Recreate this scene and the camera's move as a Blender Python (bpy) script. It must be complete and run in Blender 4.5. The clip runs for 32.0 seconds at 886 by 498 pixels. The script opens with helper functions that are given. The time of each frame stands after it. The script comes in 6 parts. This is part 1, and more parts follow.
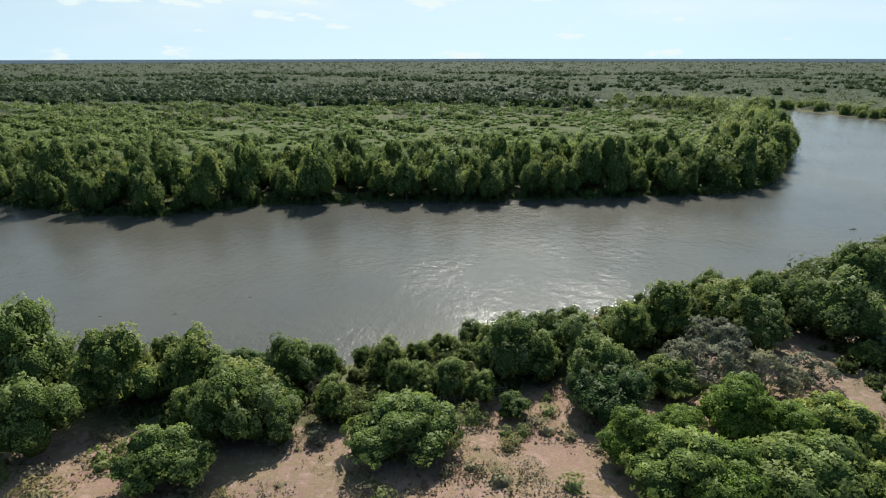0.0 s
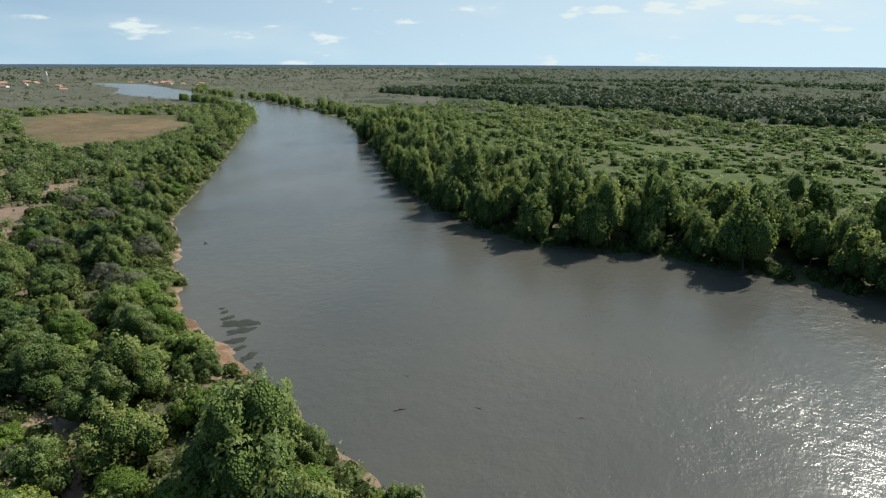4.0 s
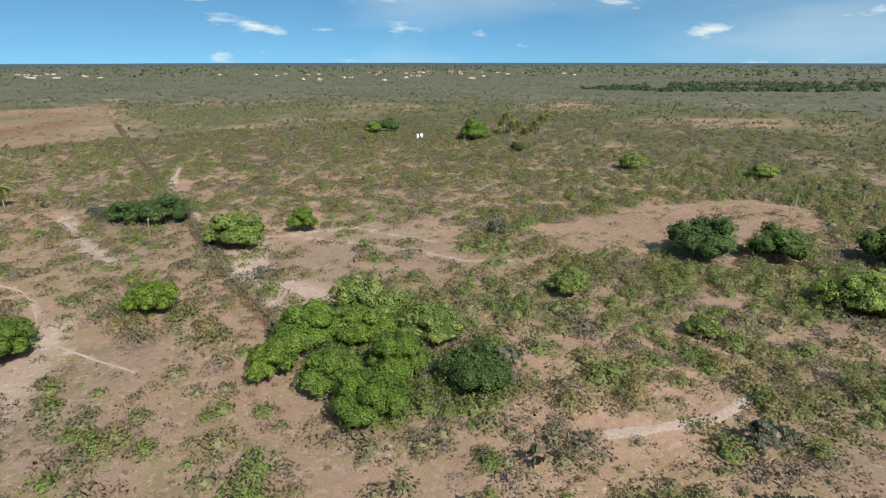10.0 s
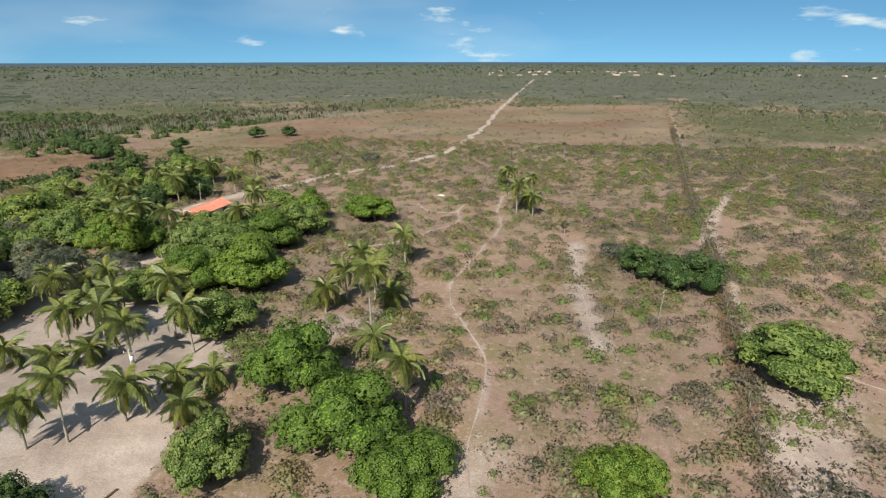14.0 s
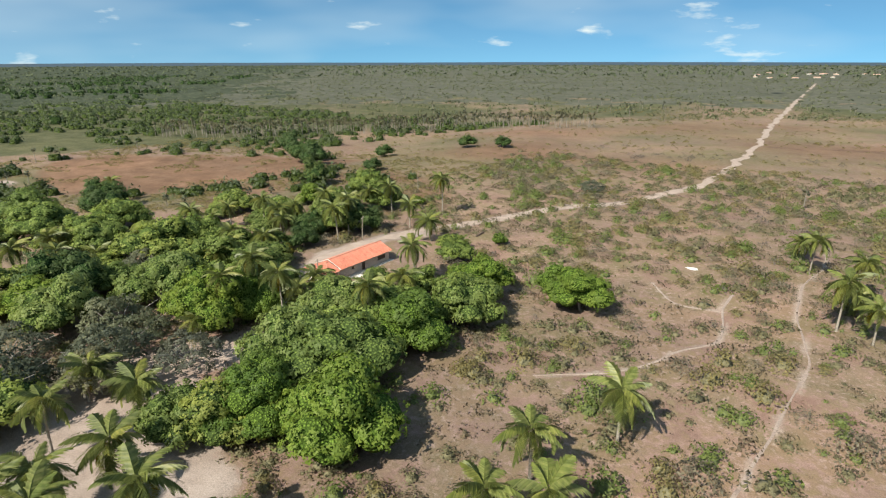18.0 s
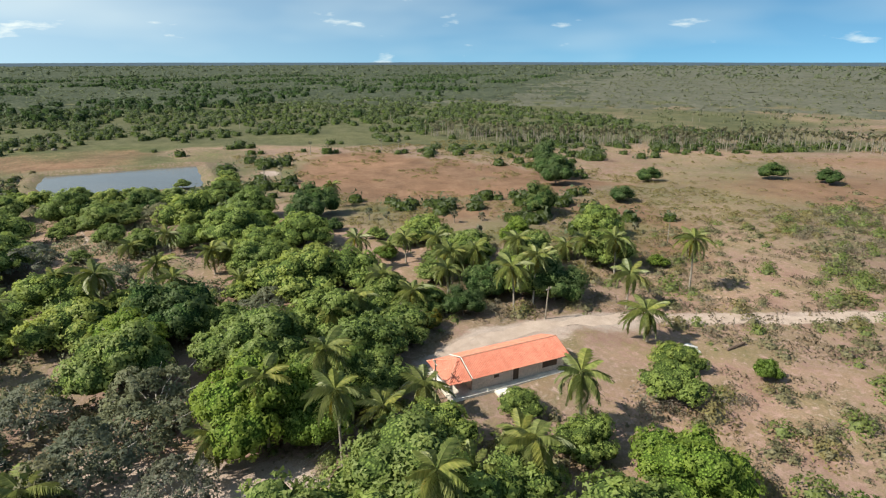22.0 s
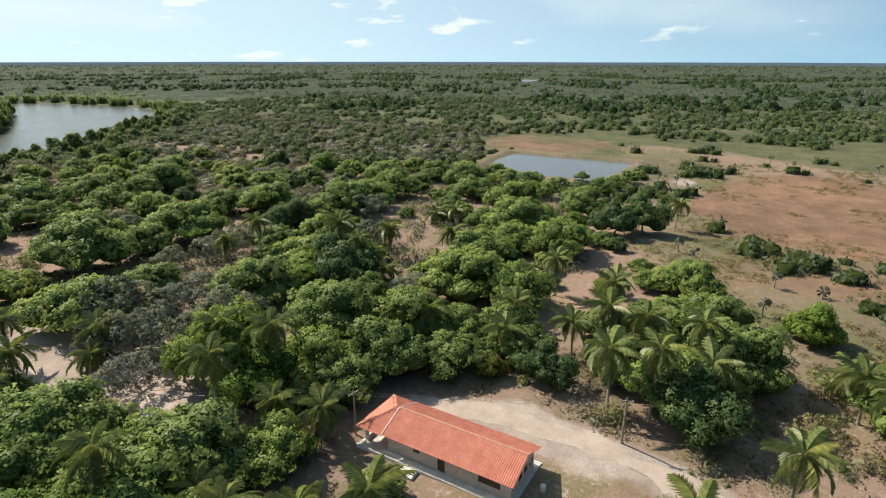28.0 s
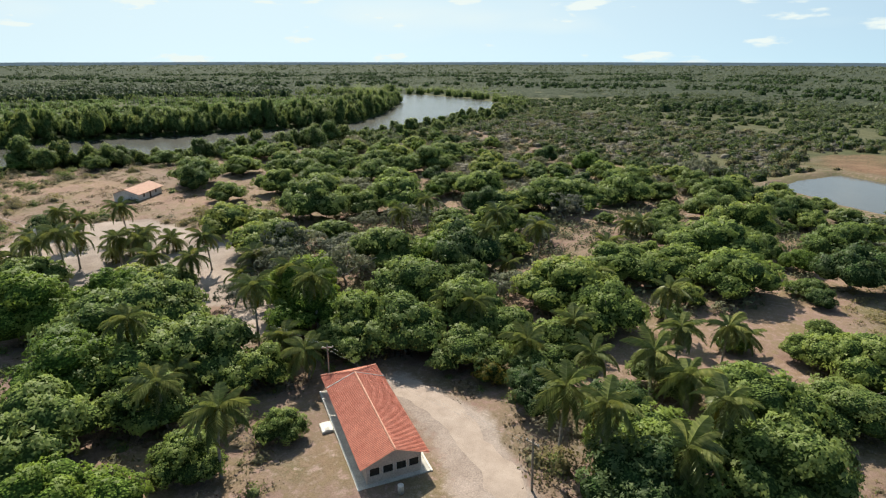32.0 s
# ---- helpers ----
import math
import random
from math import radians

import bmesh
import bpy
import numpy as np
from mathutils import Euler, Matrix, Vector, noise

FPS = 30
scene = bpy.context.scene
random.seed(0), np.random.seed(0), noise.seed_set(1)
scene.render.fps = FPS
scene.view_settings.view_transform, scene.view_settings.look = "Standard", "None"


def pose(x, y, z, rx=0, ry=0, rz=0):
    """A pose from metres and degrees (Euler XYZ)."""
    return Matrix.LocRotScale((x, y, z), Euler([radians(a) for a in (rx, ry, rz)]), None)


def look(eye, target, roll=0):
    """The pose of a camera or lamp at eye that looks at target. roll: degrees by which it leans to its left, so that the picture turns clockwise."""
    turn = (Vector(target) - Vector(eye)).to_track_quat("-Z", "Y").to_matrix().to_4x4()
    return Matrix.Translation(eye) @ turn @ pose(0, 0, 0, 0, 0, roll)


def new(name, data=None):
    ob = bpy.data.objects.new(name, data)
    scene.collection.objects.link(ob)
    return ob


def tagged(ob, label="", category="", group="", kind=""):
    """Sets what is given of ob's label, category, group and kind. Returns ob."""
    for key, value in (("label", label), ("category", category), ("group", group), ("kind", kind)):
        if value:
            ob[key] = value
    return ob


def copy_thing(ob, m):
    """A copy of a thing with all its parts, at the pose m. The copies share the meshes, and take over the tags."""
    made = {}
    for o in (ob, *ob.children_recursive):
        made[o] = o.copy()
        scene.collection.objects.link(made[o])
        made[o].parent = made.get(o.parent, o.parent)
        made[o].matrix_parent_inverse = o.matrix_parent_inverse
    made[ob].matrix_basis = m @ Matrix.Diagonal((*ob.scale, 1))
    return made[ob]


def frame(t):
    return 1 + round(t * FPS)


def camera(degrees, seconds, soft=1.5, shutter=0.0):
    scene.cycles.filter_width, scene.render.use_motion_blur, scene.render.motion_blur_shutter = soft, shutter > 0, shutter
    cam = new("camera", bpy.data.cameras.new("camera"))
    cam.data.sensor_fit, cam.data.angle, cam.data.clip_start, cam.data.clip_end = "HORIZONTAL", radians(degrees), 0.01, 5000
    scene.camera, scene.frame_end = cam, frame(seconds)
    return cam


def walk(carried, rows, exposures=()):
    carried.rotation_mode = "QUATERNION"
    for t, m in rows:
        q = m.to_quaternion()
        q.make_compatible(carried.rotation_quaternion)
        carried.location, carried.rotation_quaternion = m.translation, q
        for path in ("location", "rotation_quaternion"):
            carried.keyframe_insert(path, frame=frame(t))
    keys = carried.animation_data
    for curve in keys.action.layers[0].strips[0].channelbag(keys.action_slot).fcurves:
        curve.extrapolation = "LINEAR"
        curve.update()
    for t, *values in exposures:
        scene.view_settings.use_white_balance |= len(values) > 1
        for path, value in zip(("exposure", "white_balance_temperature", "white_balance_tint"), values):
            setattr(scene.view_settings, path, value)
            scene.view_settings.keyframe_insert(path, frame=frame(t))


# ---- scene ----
cam = camera(76.03, 32.0, soft=1.2)
PATH = [
    (0.0, 0.00, 0.00, 43.32, 0.00, -18.81, 0.09),
    (0.5, -0.27, 5.63, 43.38, 0.02, -18.31, 0.13),
    (1.0, -0.70, 11.28, 43.35, 0.03, -18.22, 0.16),
    (1.5, -1.37, 17.03, 43.31, 1.13, -18.20, 0.09),
    (2.0, -2.09, 22.99, 43.32, 4.51, -18.21, 0.05),
    (2.5, -2.89, 29.00, 43.37, 10.04, -18.21, 0.03),
    (3.0, -4.09, 34.60, 43.41, 19.25, -18.21, -0.07),
    (3.5, -5.78, 39.80, 43.45, 30.90, -18.20, -0.26),
    (4.0, -7.96, 44.71, 43.47, 42.77, -18.25, -0.21),
    (4.5, -10.64, 49.32, 43.49, 54.77, -18.25, -0.07),
    (6.5, -31.61, 58.77, 43.50, 89.37, -18.32, 0.08),
    (7.0, -37.04, 59.50, 43.60, 94.81, -18.36, 0.12),
    (7.5, -42.71, 59.54, 43.66, 101.85, -18.35, 0.05),
    (8.0, -48.38, 58.85, 43.70, 109.31, -18.38, -0.01),
    (8.5, -54.13, 57.26, 43.78, 116.75, -18.39, 0.07),
    (9.0, -59.89, 54.46, 43.89, 124.15, -18.40, -0.04),
    (9.5, -65.41, 50.49, 43.96, 131.60, -18.42, -0.02),
    (10.0, -70.37, 45.51, 43.97, 139.25, -18.46, 0.05),
    (10.5, -74.69, 39.83, 44.00, 146.90, -18.46, -0.00),
    (11.0, -78.32, 33.55, 44.05, 154.44, -18.45, -0.08),
    (11.5, -81.12, 26.76, 44.12, 162.01, -18.47, 0.06),
    (12.0, -82.91, 19.60, 44.25, 169.45, -18.47, 0.05),
    (12.5, -83.80, 12.27, 44.38, 176.95, -18.48, 0.02),
    (13.0, -84.03, 4.85, 44.43, 184.23, -18.51, 0.04),
    (13.5, -83.75, -2.64, 44.42, 187.61, -18.51, 0.01),
    (14.0, -82.89, -10.19, 44.37, 190.64, -18.52, 0.07),
    (14.5, -81.67, -17.73, 44.30, 193.67, -18.51, 0.04),
    (16.5, -72.94, -47.92, 44.34, 205.14, -18.54, 0.14),
    (17.0, -70.93, -54.77, 44.35, 207.97, -18.52, 0.20),
    (17.5, -68.78, -61.49, 44.35, 210.81, -18.51, 0.14),
    (18.0, -66.43, -68.01, 44.34, 213.60, -18.51, 0.09),
    (18.5, -63.85, -74.37, 44.36, 216.48, -18.53, 0.05),
    (19.0, -60.97, -80.59, 44.42, 219.73, -18.51, 0.02),
    (19.5, -57.98, -86.58, 44.46, 223.25, -18.51, -0.04),
    (20.0, -55.13, -92.38, 44.49, 226.85, -18.49, -0.06),
    (20.5, -52.49, -98.12, 44.46, 230.53, -18.52, 0.01),
    (21.0, -50.16, -103.54, 44.45, 234.19, -18.53, 0.02),
    (21.5, -48.15, -108.71, 44.48, 238.13, -18.54, -0.01),
    (22.0, -46.50, -113.72, 44.52, 242.98, -18.52, 0.04),
    (22.5, -45.24, -118.76, 44.48, 248.06, -18.51, 0.07),
    (23.0, -44.34, -123.87, 44.35, 253.12, -18.53, 0.11),
    (23.5, -43.62, -129.11, 44.21, 258.04, -18.51, 0.04),
    (24.0, -43.12, -134.43, 44.08, 262.62, -18.51, -0.01),
    (24.5, -42.81, -140.06, 43.99, 267.12, -18.50, -0.06),
    (25.0, -42.30, -145.96, 43.93, 271.71, -18.51, -0.02),
    (25.5, -41.55, -151.95, 43.87, 276.40, -18.50, -0.02),
    (27.5, -34.45, -175.09, 43.37, 294.45, -18.52, 0.04),
    (28.0, -31.68, -180.53, 43.12, 298.76, -18.52, -0.05),
    (28.5, -28.63, -185.67, 42.90, 303.10, -18.51, -0.04),
    (29.0, -25.23, -190.52, 42.70, 307.53, -18.50, -0.04),
    (29.5, -21.55, -194.98, 42.51, 311.99, -18.50, -0.06),
    (30.0, -17.59, -199.00, 42.32, 316.47, -18.51, -0.07),
    (30.5, -13.38, -202.60, 42.14, 320.89, -18.52, 0.03),
    (31.0, -9.15, -205.74, 42.03, 325.29, -18.52, -0.05),
    (31.5, -4.97, -208.37, 41.98, 329.98, -18.51, 0.00),
    (32.0, -0.82, -210.63, 41.99, 334.69, -18.49, -0.05),
]
walk(cam, [(t, pose(x, y, z, 90 + pitch, 0, yaw) @ pose(0, 0, 0, 0, 0, -roll)) for t, x, y, z, yaw, pitch, roll in PATH],
     exposures=[(0.0, 0.6, 6850, 6), (2.0, 0.5, 6800, 6), (3.0, 0.43, 6750, 6), (5.0, 0.5, 6800, 6), (12.0, 0.6, 7000, 6), (14.0, 0.54, 7000, 6), (16.5, 0.61, 7050, 6), (21.0, 0.73, 7200, 6), (25.0, 0.74, 7200, 6), (32.0, 0.6, 7150, 6)])

# ---- world and sun ----
SUN_AZ, SUN_EL = radians(9), radians(44)
world = bpy.data.worlds.new("world")
scene.world = world
world.use_nodes = True
wt = world.node_tree
wt.nodes.clear()


def link(tree, a, b):
    tree.links.new(a, b)


def node(tree, kind, **values):
    n = tree.nodes.new(kind)
    for key, value in values.items():
        if key in n.inputs:
            n.inputs[key].default_value = value
        else:
            setattr(n, key, value)
    return n


def ramp(tree, stops, source=None):
    n = tree.nodes.new("ShaderNodeValToRGB")
    els = n.color_ramp.elements
    while len(els) < len(stops):
        els.new(0.5)
    for e, (p, c) in zip(els, stops):
        e.position = p
        e.color = (*c, 1) if len(c) == 3 else c
    if source is not None:
        link(tree, source, n.inputs[0])
    return n


def mix(tree, fac, a, b, blend="MIX"):
    n = tree.nodes.new("ShaderNodeMix")
    n.data_type, n.blend_type = "RGBA", blend
    for slot, value in ((0, fac), (6, a), (7, b)):
        if isinstance(value, (int, float)):
            n.inputs[slot].default_value = value
        elif isinstance(value, tuple):
            n.inputs[slot].default_value = (*value, 1)
        else:
            link(tree, value, n.inputs[slot])
    return n.outputs[2]


sky = node(wt, "ShaderNodeTexSky", sky_type="NISHITA", sun_disc=False, sun_elevation=SUN_EL, sun_rotation=SUN_AZ,
           air_density=1.0, dust_density=0.5, ozone_density=1.0, altitude=50)
geo = node(wt, "ShaderNodeTexCoord")
lift = node(wt, "ShaderNodeMapping", Location=(0, 0, 0.20), Scale=(1.0, 1.0, 1.6))
link(wt, geo.outputs["Generated"], lift.inputs[0])
unit = node(wt, "ShaderNodeVectorMath", operation="NORMALIZE")
link(wt, lift.outputs[0], unit.inputs[0])
link(wt, unit.outputs[0], sky.inputs[0])
mapping = node(wt, "ShaderNodeMapping", Scale=(3.0, 3.0, 12.0))
link(wt, geo.outputs["Generated"], mapping.inputs[0])
puff = node(wt, "ShaderNodeTexNoise", Scale=2.6, Detail=6.0, Roughness=0.55)
link(wt, mapping.outputs[0], puff.inputs["Vector"])
veil = node(wt, "ShaderNodeTexNoise", Scale=0.7, Detail=3.0)
link(wt, mapping.outputs[0], veil.inputs["Vector"])
cloud = ramp(wt, [(0.60, (0, 0, 0)), (0.74, (1, 1, 1))], puff.outputs[0])
thin = ramp(wt, [(0.5, (0.0, 0.0, 0.0)), (0.85, (0.4, 0.4, 0.4))], veil.outputs[0])
north_z = node(wt, "ShaderNodeSeparateXYZ")
link(wt, geo.outputs["Generated"], north_z.inputs[0])
haze = node(wt, "ShaderNodeMapRange")
link(wt, north_z.outputs["Y"], haze.inputs["Value"])
haze.inputs["From Min"].default_value, haze.inputs["From Max"].default_value = -0.6, 1.0
haze.inputs["To Min"].default_value, haze.inputs["To Max"].default_value = 0.0, 0.74
low = node(wt, "ShaderNodeMapRange")
link(wt, north_z.outputs["Z"], low.inputs["Value"])
low.inputs["From Min"].default_value, low.inputs["From Max"].default_value = 0.08, 0.5
low.inputs["To Min"].default_value, low.inputs["To Max"].default_value = 1.0, 0.6
both = node(wt, "ShaderNodeMath", operation="MULTIPLY")
link(wt, haze.outputs[0], both.inputs[0])
link(wt, low.outputs[0], both.inputs[1])
veiled = mix(wt, 1.0, thin.outputs[0], both.outputs[0], "ADD")
cover = mix(wt, 1.0, cloud.outputs[0], veiled, "ADD")
blue = mix(wt, 1.0, sky.outputs[0], (0.50, 0.86, 1.0), "MULTIPLY")
sky_colour = mix(wt, cover, blue, (5.5, 6.3, 6.8))
back = node(wt, "ShaderNodeBackground", Strength=0.10)
out = node(wt, "ShaderNodeOutputWorld")
link(wt, sky_colour, back.inputs[0])
link(wt, back.outputs[0], out.inputs[0])

lamp = bpy.data.lights.new("sun", "SUN")
lamp.energy, lamp.angle, lamp.color = 4.7, radians(0.53), (1.0, 0.965, 0.91)
sun = new("sun", lamp)
sun.matrix_world = look((0, 0, 0), (-math.sin(SUN_AZ) * math.cos(SUN_EL), -math.cos(SUN_AZ) * math.cos(SUN_EL), -math.sin(SUN_EL)))


# ---- materials ----
def material(name, rough=0.8, metal=0.0):
    m = bpy.data.materials.new(name)
    m.use_nodes = True
    t = m.node_tree
    b = t.nodes["Principled BSDF"]
    b.inputs["Roughness"].default_value = rough
    b.inputs["Metallic"].default_value = metal
    return m, t, b


def noisy(name, dark, light, scale=3.0, rough=0.8, bump=0.3, metal=0.0, fine=25.0):
    m, t, b = material(name, rough, metal)
    tc = node(t, "ShaderNodeTexCoord")
    a = node(t, "ShaderNodeTexNoise", Scale=scale, Detail=6.0, Roughness=0.6)
    f = node(t, "ShaderNodeTexNoise", Scale=scale * fine / 3.0, Detail=3.0)
    link(t, tc.outputs["Object"], a.inputs[0])
    link(t, tc.outputs["Object"], f.inputs[0])
    r = ramp(t, [(0.3, dark), (0.7, light)], a.outputs[0])
    g = ramp(t, [(0.3, (0.75, 0.75, 0.75)), (0.7, (1.15, 1.15, 1.15))], f.outputs[0])
    link(t, mix(t, 1.0, r.outputs[0], g.outputs[0], "MULTIPLY"), b.inputs["Base Color"])
    bp = node(t, "ShaderNodeBump", Strength=bump, Distance=0.05)
    link(t, f.outputs[0], bp.inputs["Height"])
    link(t, bp.outputs[0], b.inputs["Normal"])
    return m


def leafy(name, dark, mid, light, rough=0.58, through_light=0.5):
    """Leaves: colour varies from leaf to leaf and from tree to tree."""
    m, t, b = material(name, rough)
    isl = node(t, "ShaderNodeNewGeometry")
    ob = node(t, "ShaderNodeObjectInfo")
    near_mid = [tuple(0.5 * (p + q) for p, q in zip(end, mid)) for end in (dark, light)]
    leaf = ramp(t, [(0.0, near_mid[0]), (0.5, mid), (1.0, near_mid[1])], isl.outputs["Random Per Island"])
    tree = ramp(t, [(0.0, (0.70, 0.78, 0.74)), (0.35, (0.96, 0.96, 1.02)), (0.7, (1.04, 1.08, 0.92)), (1.0, (1.28, 1.16, 0.98))], ob.outputs["Random"])
    tc = node(t, "ShaderNodeTexCoord")
    patch = node(t, "ShaderNodeTexNoise", Scale=2.2, Detail=2.0)
    link(t, tc.outputs["Object"], patch.inputs[0])
    pr = ramp(t, [(0.35, (0.8, 0.82, 0.8)), (0.65, (1.15, 1.12, 1.0))], patch.outputs[0])
    c = mix(t, 1.0, mix(t, 1.0, leaf.outputs[0], tree.outputs[0], "MULTIPLY"), pr.outputs[0], "MULTIPLY")
    link(t, c, b.inputs["Base Color"])
    b.inputs["Specular IOR Level"].default_value = 0.3
    tr = node(t, "ShaderNodeBsdfTranslucent")
    link(t, c, tr.inputs[0])
    ms = node(t, "ShaderNodeMixShader", Fac=through_light)
    link(t, b.outputs[0], ms.inputs[1])
    link(t, tr.outputs[0], ms.inputs[2])
    link(t, ms.outputs[0], t.nodes["Material Output"].inputs[0])
    return m


LEAF_CASHEW = leafy("cashew_leaves", (0.128, 0.174, 0.052), (0.238, 0.300, 0.094), (0.345, 0.392, 0.146))
LEAF_LIME = leafy("lime_green_leaves", (0.087, 0.138, 0.028), (0.166, 0.248, 0.055), (0.245, 0.318, 0.090))
LEAF_DARK = leafy("dark_leaves", (0.065, 0.103, 0.042), (0.117, 0.169, 0.066), (0.189, 0.243, 0.096))
LEAF_RIVER = leafy("riverside_leaves", (0.105, 0.142, 0.050), (0.190, 0.240, 0.086), (0.285, 0.325, 0.138))
LEAF_MEADOW = leafy("bright_meadow_leaves", (0.120, 0.190, 0.050), (0.190, 0.280, 0.078), (0.260, 0.345, 0.110))
LEAF_MANGROVE = leafy("mangrove_leaves", (0.115, 0.152, 0.050), (0.212, 0.265, 0.088), (0.305, 0.350, 0.138), 0.6, 0.6)
LEAF_GREY = leafy("grey_green_leaves", (0.104, 0.115, 0.083), (0.173, 0.184, 0.138), (0.251, 0.253, 0.198))
LEAF_THORN = leafy("grey_thorn_twigs", (0.135, 0.115, 0.100), (0.205, 0.178, 0.158), (0.280, 0.248, 0.225), 0.85, 0.5)
LEAF_YELLOW = leafy("yellowing_leaves", (0.10, 0.10, 0.012), (0.19, 0.16, 0.02), (0.28, 0.22, 0.04))
LEAF_SCRUB = leafy("scrub_leaves", (0.125, 0.118, 0.064), (0.205, 0.190, 0.106), (0.290, 0.262, 0.164), 0.8, 0.5)
LEAF_OLIVE = leafy("olive_far_leaves", (0.115, 0.122, 0.066), (0.172, 0.178, 0.100), (0.230, 0.228, 0.140), 0.8, 0.3)
LEAF_FAR = leafy("far_forest_leaves", (0.080, 0.102, 0.056), (0.122, 0.144, 0.080), (0.165, 0.184, 0.108), 0.8, 0.3)
LEAF_BELT = leafy("dark_belt_leaves", (0.036, 0.054, 0.030), (0.062, 0.086, 0.046), (0.096, 0.122, 0.068), 0.8, 0.25)
LEAF_BUSH = leafy("bush_leaves", (0.085, 0.110, 0.036), (0.152, 0.190, 0.066), (0.230, 0.255, 0.110), 0.7, 0.45)
LEAF_DRY = leafy("dry_grass_blades", (0.16, 0.118, 0.082), (0.24, 0.182, 0.13), (0.33, 0.262, 0.19), 0.8, 0.48)
LEAF_PALM = leafy("palm_leaflets", (0.085, 0.110, 0.030), (0.172, 0.198, 0.066), (0.300, 0.292, 0.122), 0.42, 0.35)
BARK = noisy("grey_bark", (0.12, 0.095, 0.075), (0.26, 0.22, 0.18), 2.0, 0.9, 0.6)
PALM_BARK = noisy("palm_bark", (0.20, 0.17, 0.14), (0.36, 0.32, 0.27), 3.0, 0.9, 0.6)
TWIG = noisy("pale_twigs", (0.20, 0.18, 0.16), (0.36, 0.33, 0.30), 2.0, 0.9, 0.3)
TILE = noisy("clay_roof_tiles", (0.49, 0.145, 0.090), (0.66, 0.245, 0.165), 0.9, 0.8, 0.2)
PALE_TILE = noisy("mortared_ridge_tiles", (0.46, 0.21, 0.14), (0.60, 0.33, 0.24), 1.5, 0.8, 0.2)
PLASTER = noisy("plaster", (0.52, 0.41, 0.335), (0.66, 0.54, 0.455), 0.7, 0.9, 0.15)
WHITE = noisy("white_paint", (0.62, 0.58, 0.52), (0.80, 0.77, 0.72), 0.8, 0.8, 0.1)
CONCRETE = noisy("concrete", (0.42, 0.39, 0.34), (0.60, 0.57, 0.51), 1.2, 0.9, 0.2)
DARKWOOD = noisy("dark_wood", (0.05, 0.03, 0.02), (0.12, 0.075, 0.045), 3.0, 0.7, 0.3)
POLEWOOD = noisy("weathered_wood", (0.16, 0.13, 0.10), (0.32, 0.28, 0.23), 3.0, 0.9, 0.4)
WIRE = noisy("galvanised_wire", (0.25, 0.25, 0.25), (0.4, 0.4, 0.4), 3.0, 0.5, 0.1, 0.8)
GLASS = noisy("dark_window_opening", (0.02, 0.018, 0.016), (0.045, 0.04, 0.036), 3.0, 0.25, 0.0)
PATHDIRT = noisy("trodden_path_dirt", (0.26, 0.195, 0.162), (0.375, 0.295, 0.25), 0.35, 0.95, 0.4)
ROADDIRT = noisy("pale_road_dirt", (0.32, 0.245, 0.200), (0.43, 0.340, 0.285), 0.5, 0.95, 0.3, 0.0, 80.0)
SANDHEAP = noisy("white_sand", (0.62, 0.58, 0.54), (0.76, 0.73, 0.69), 0.8, 0.95, 0.3)


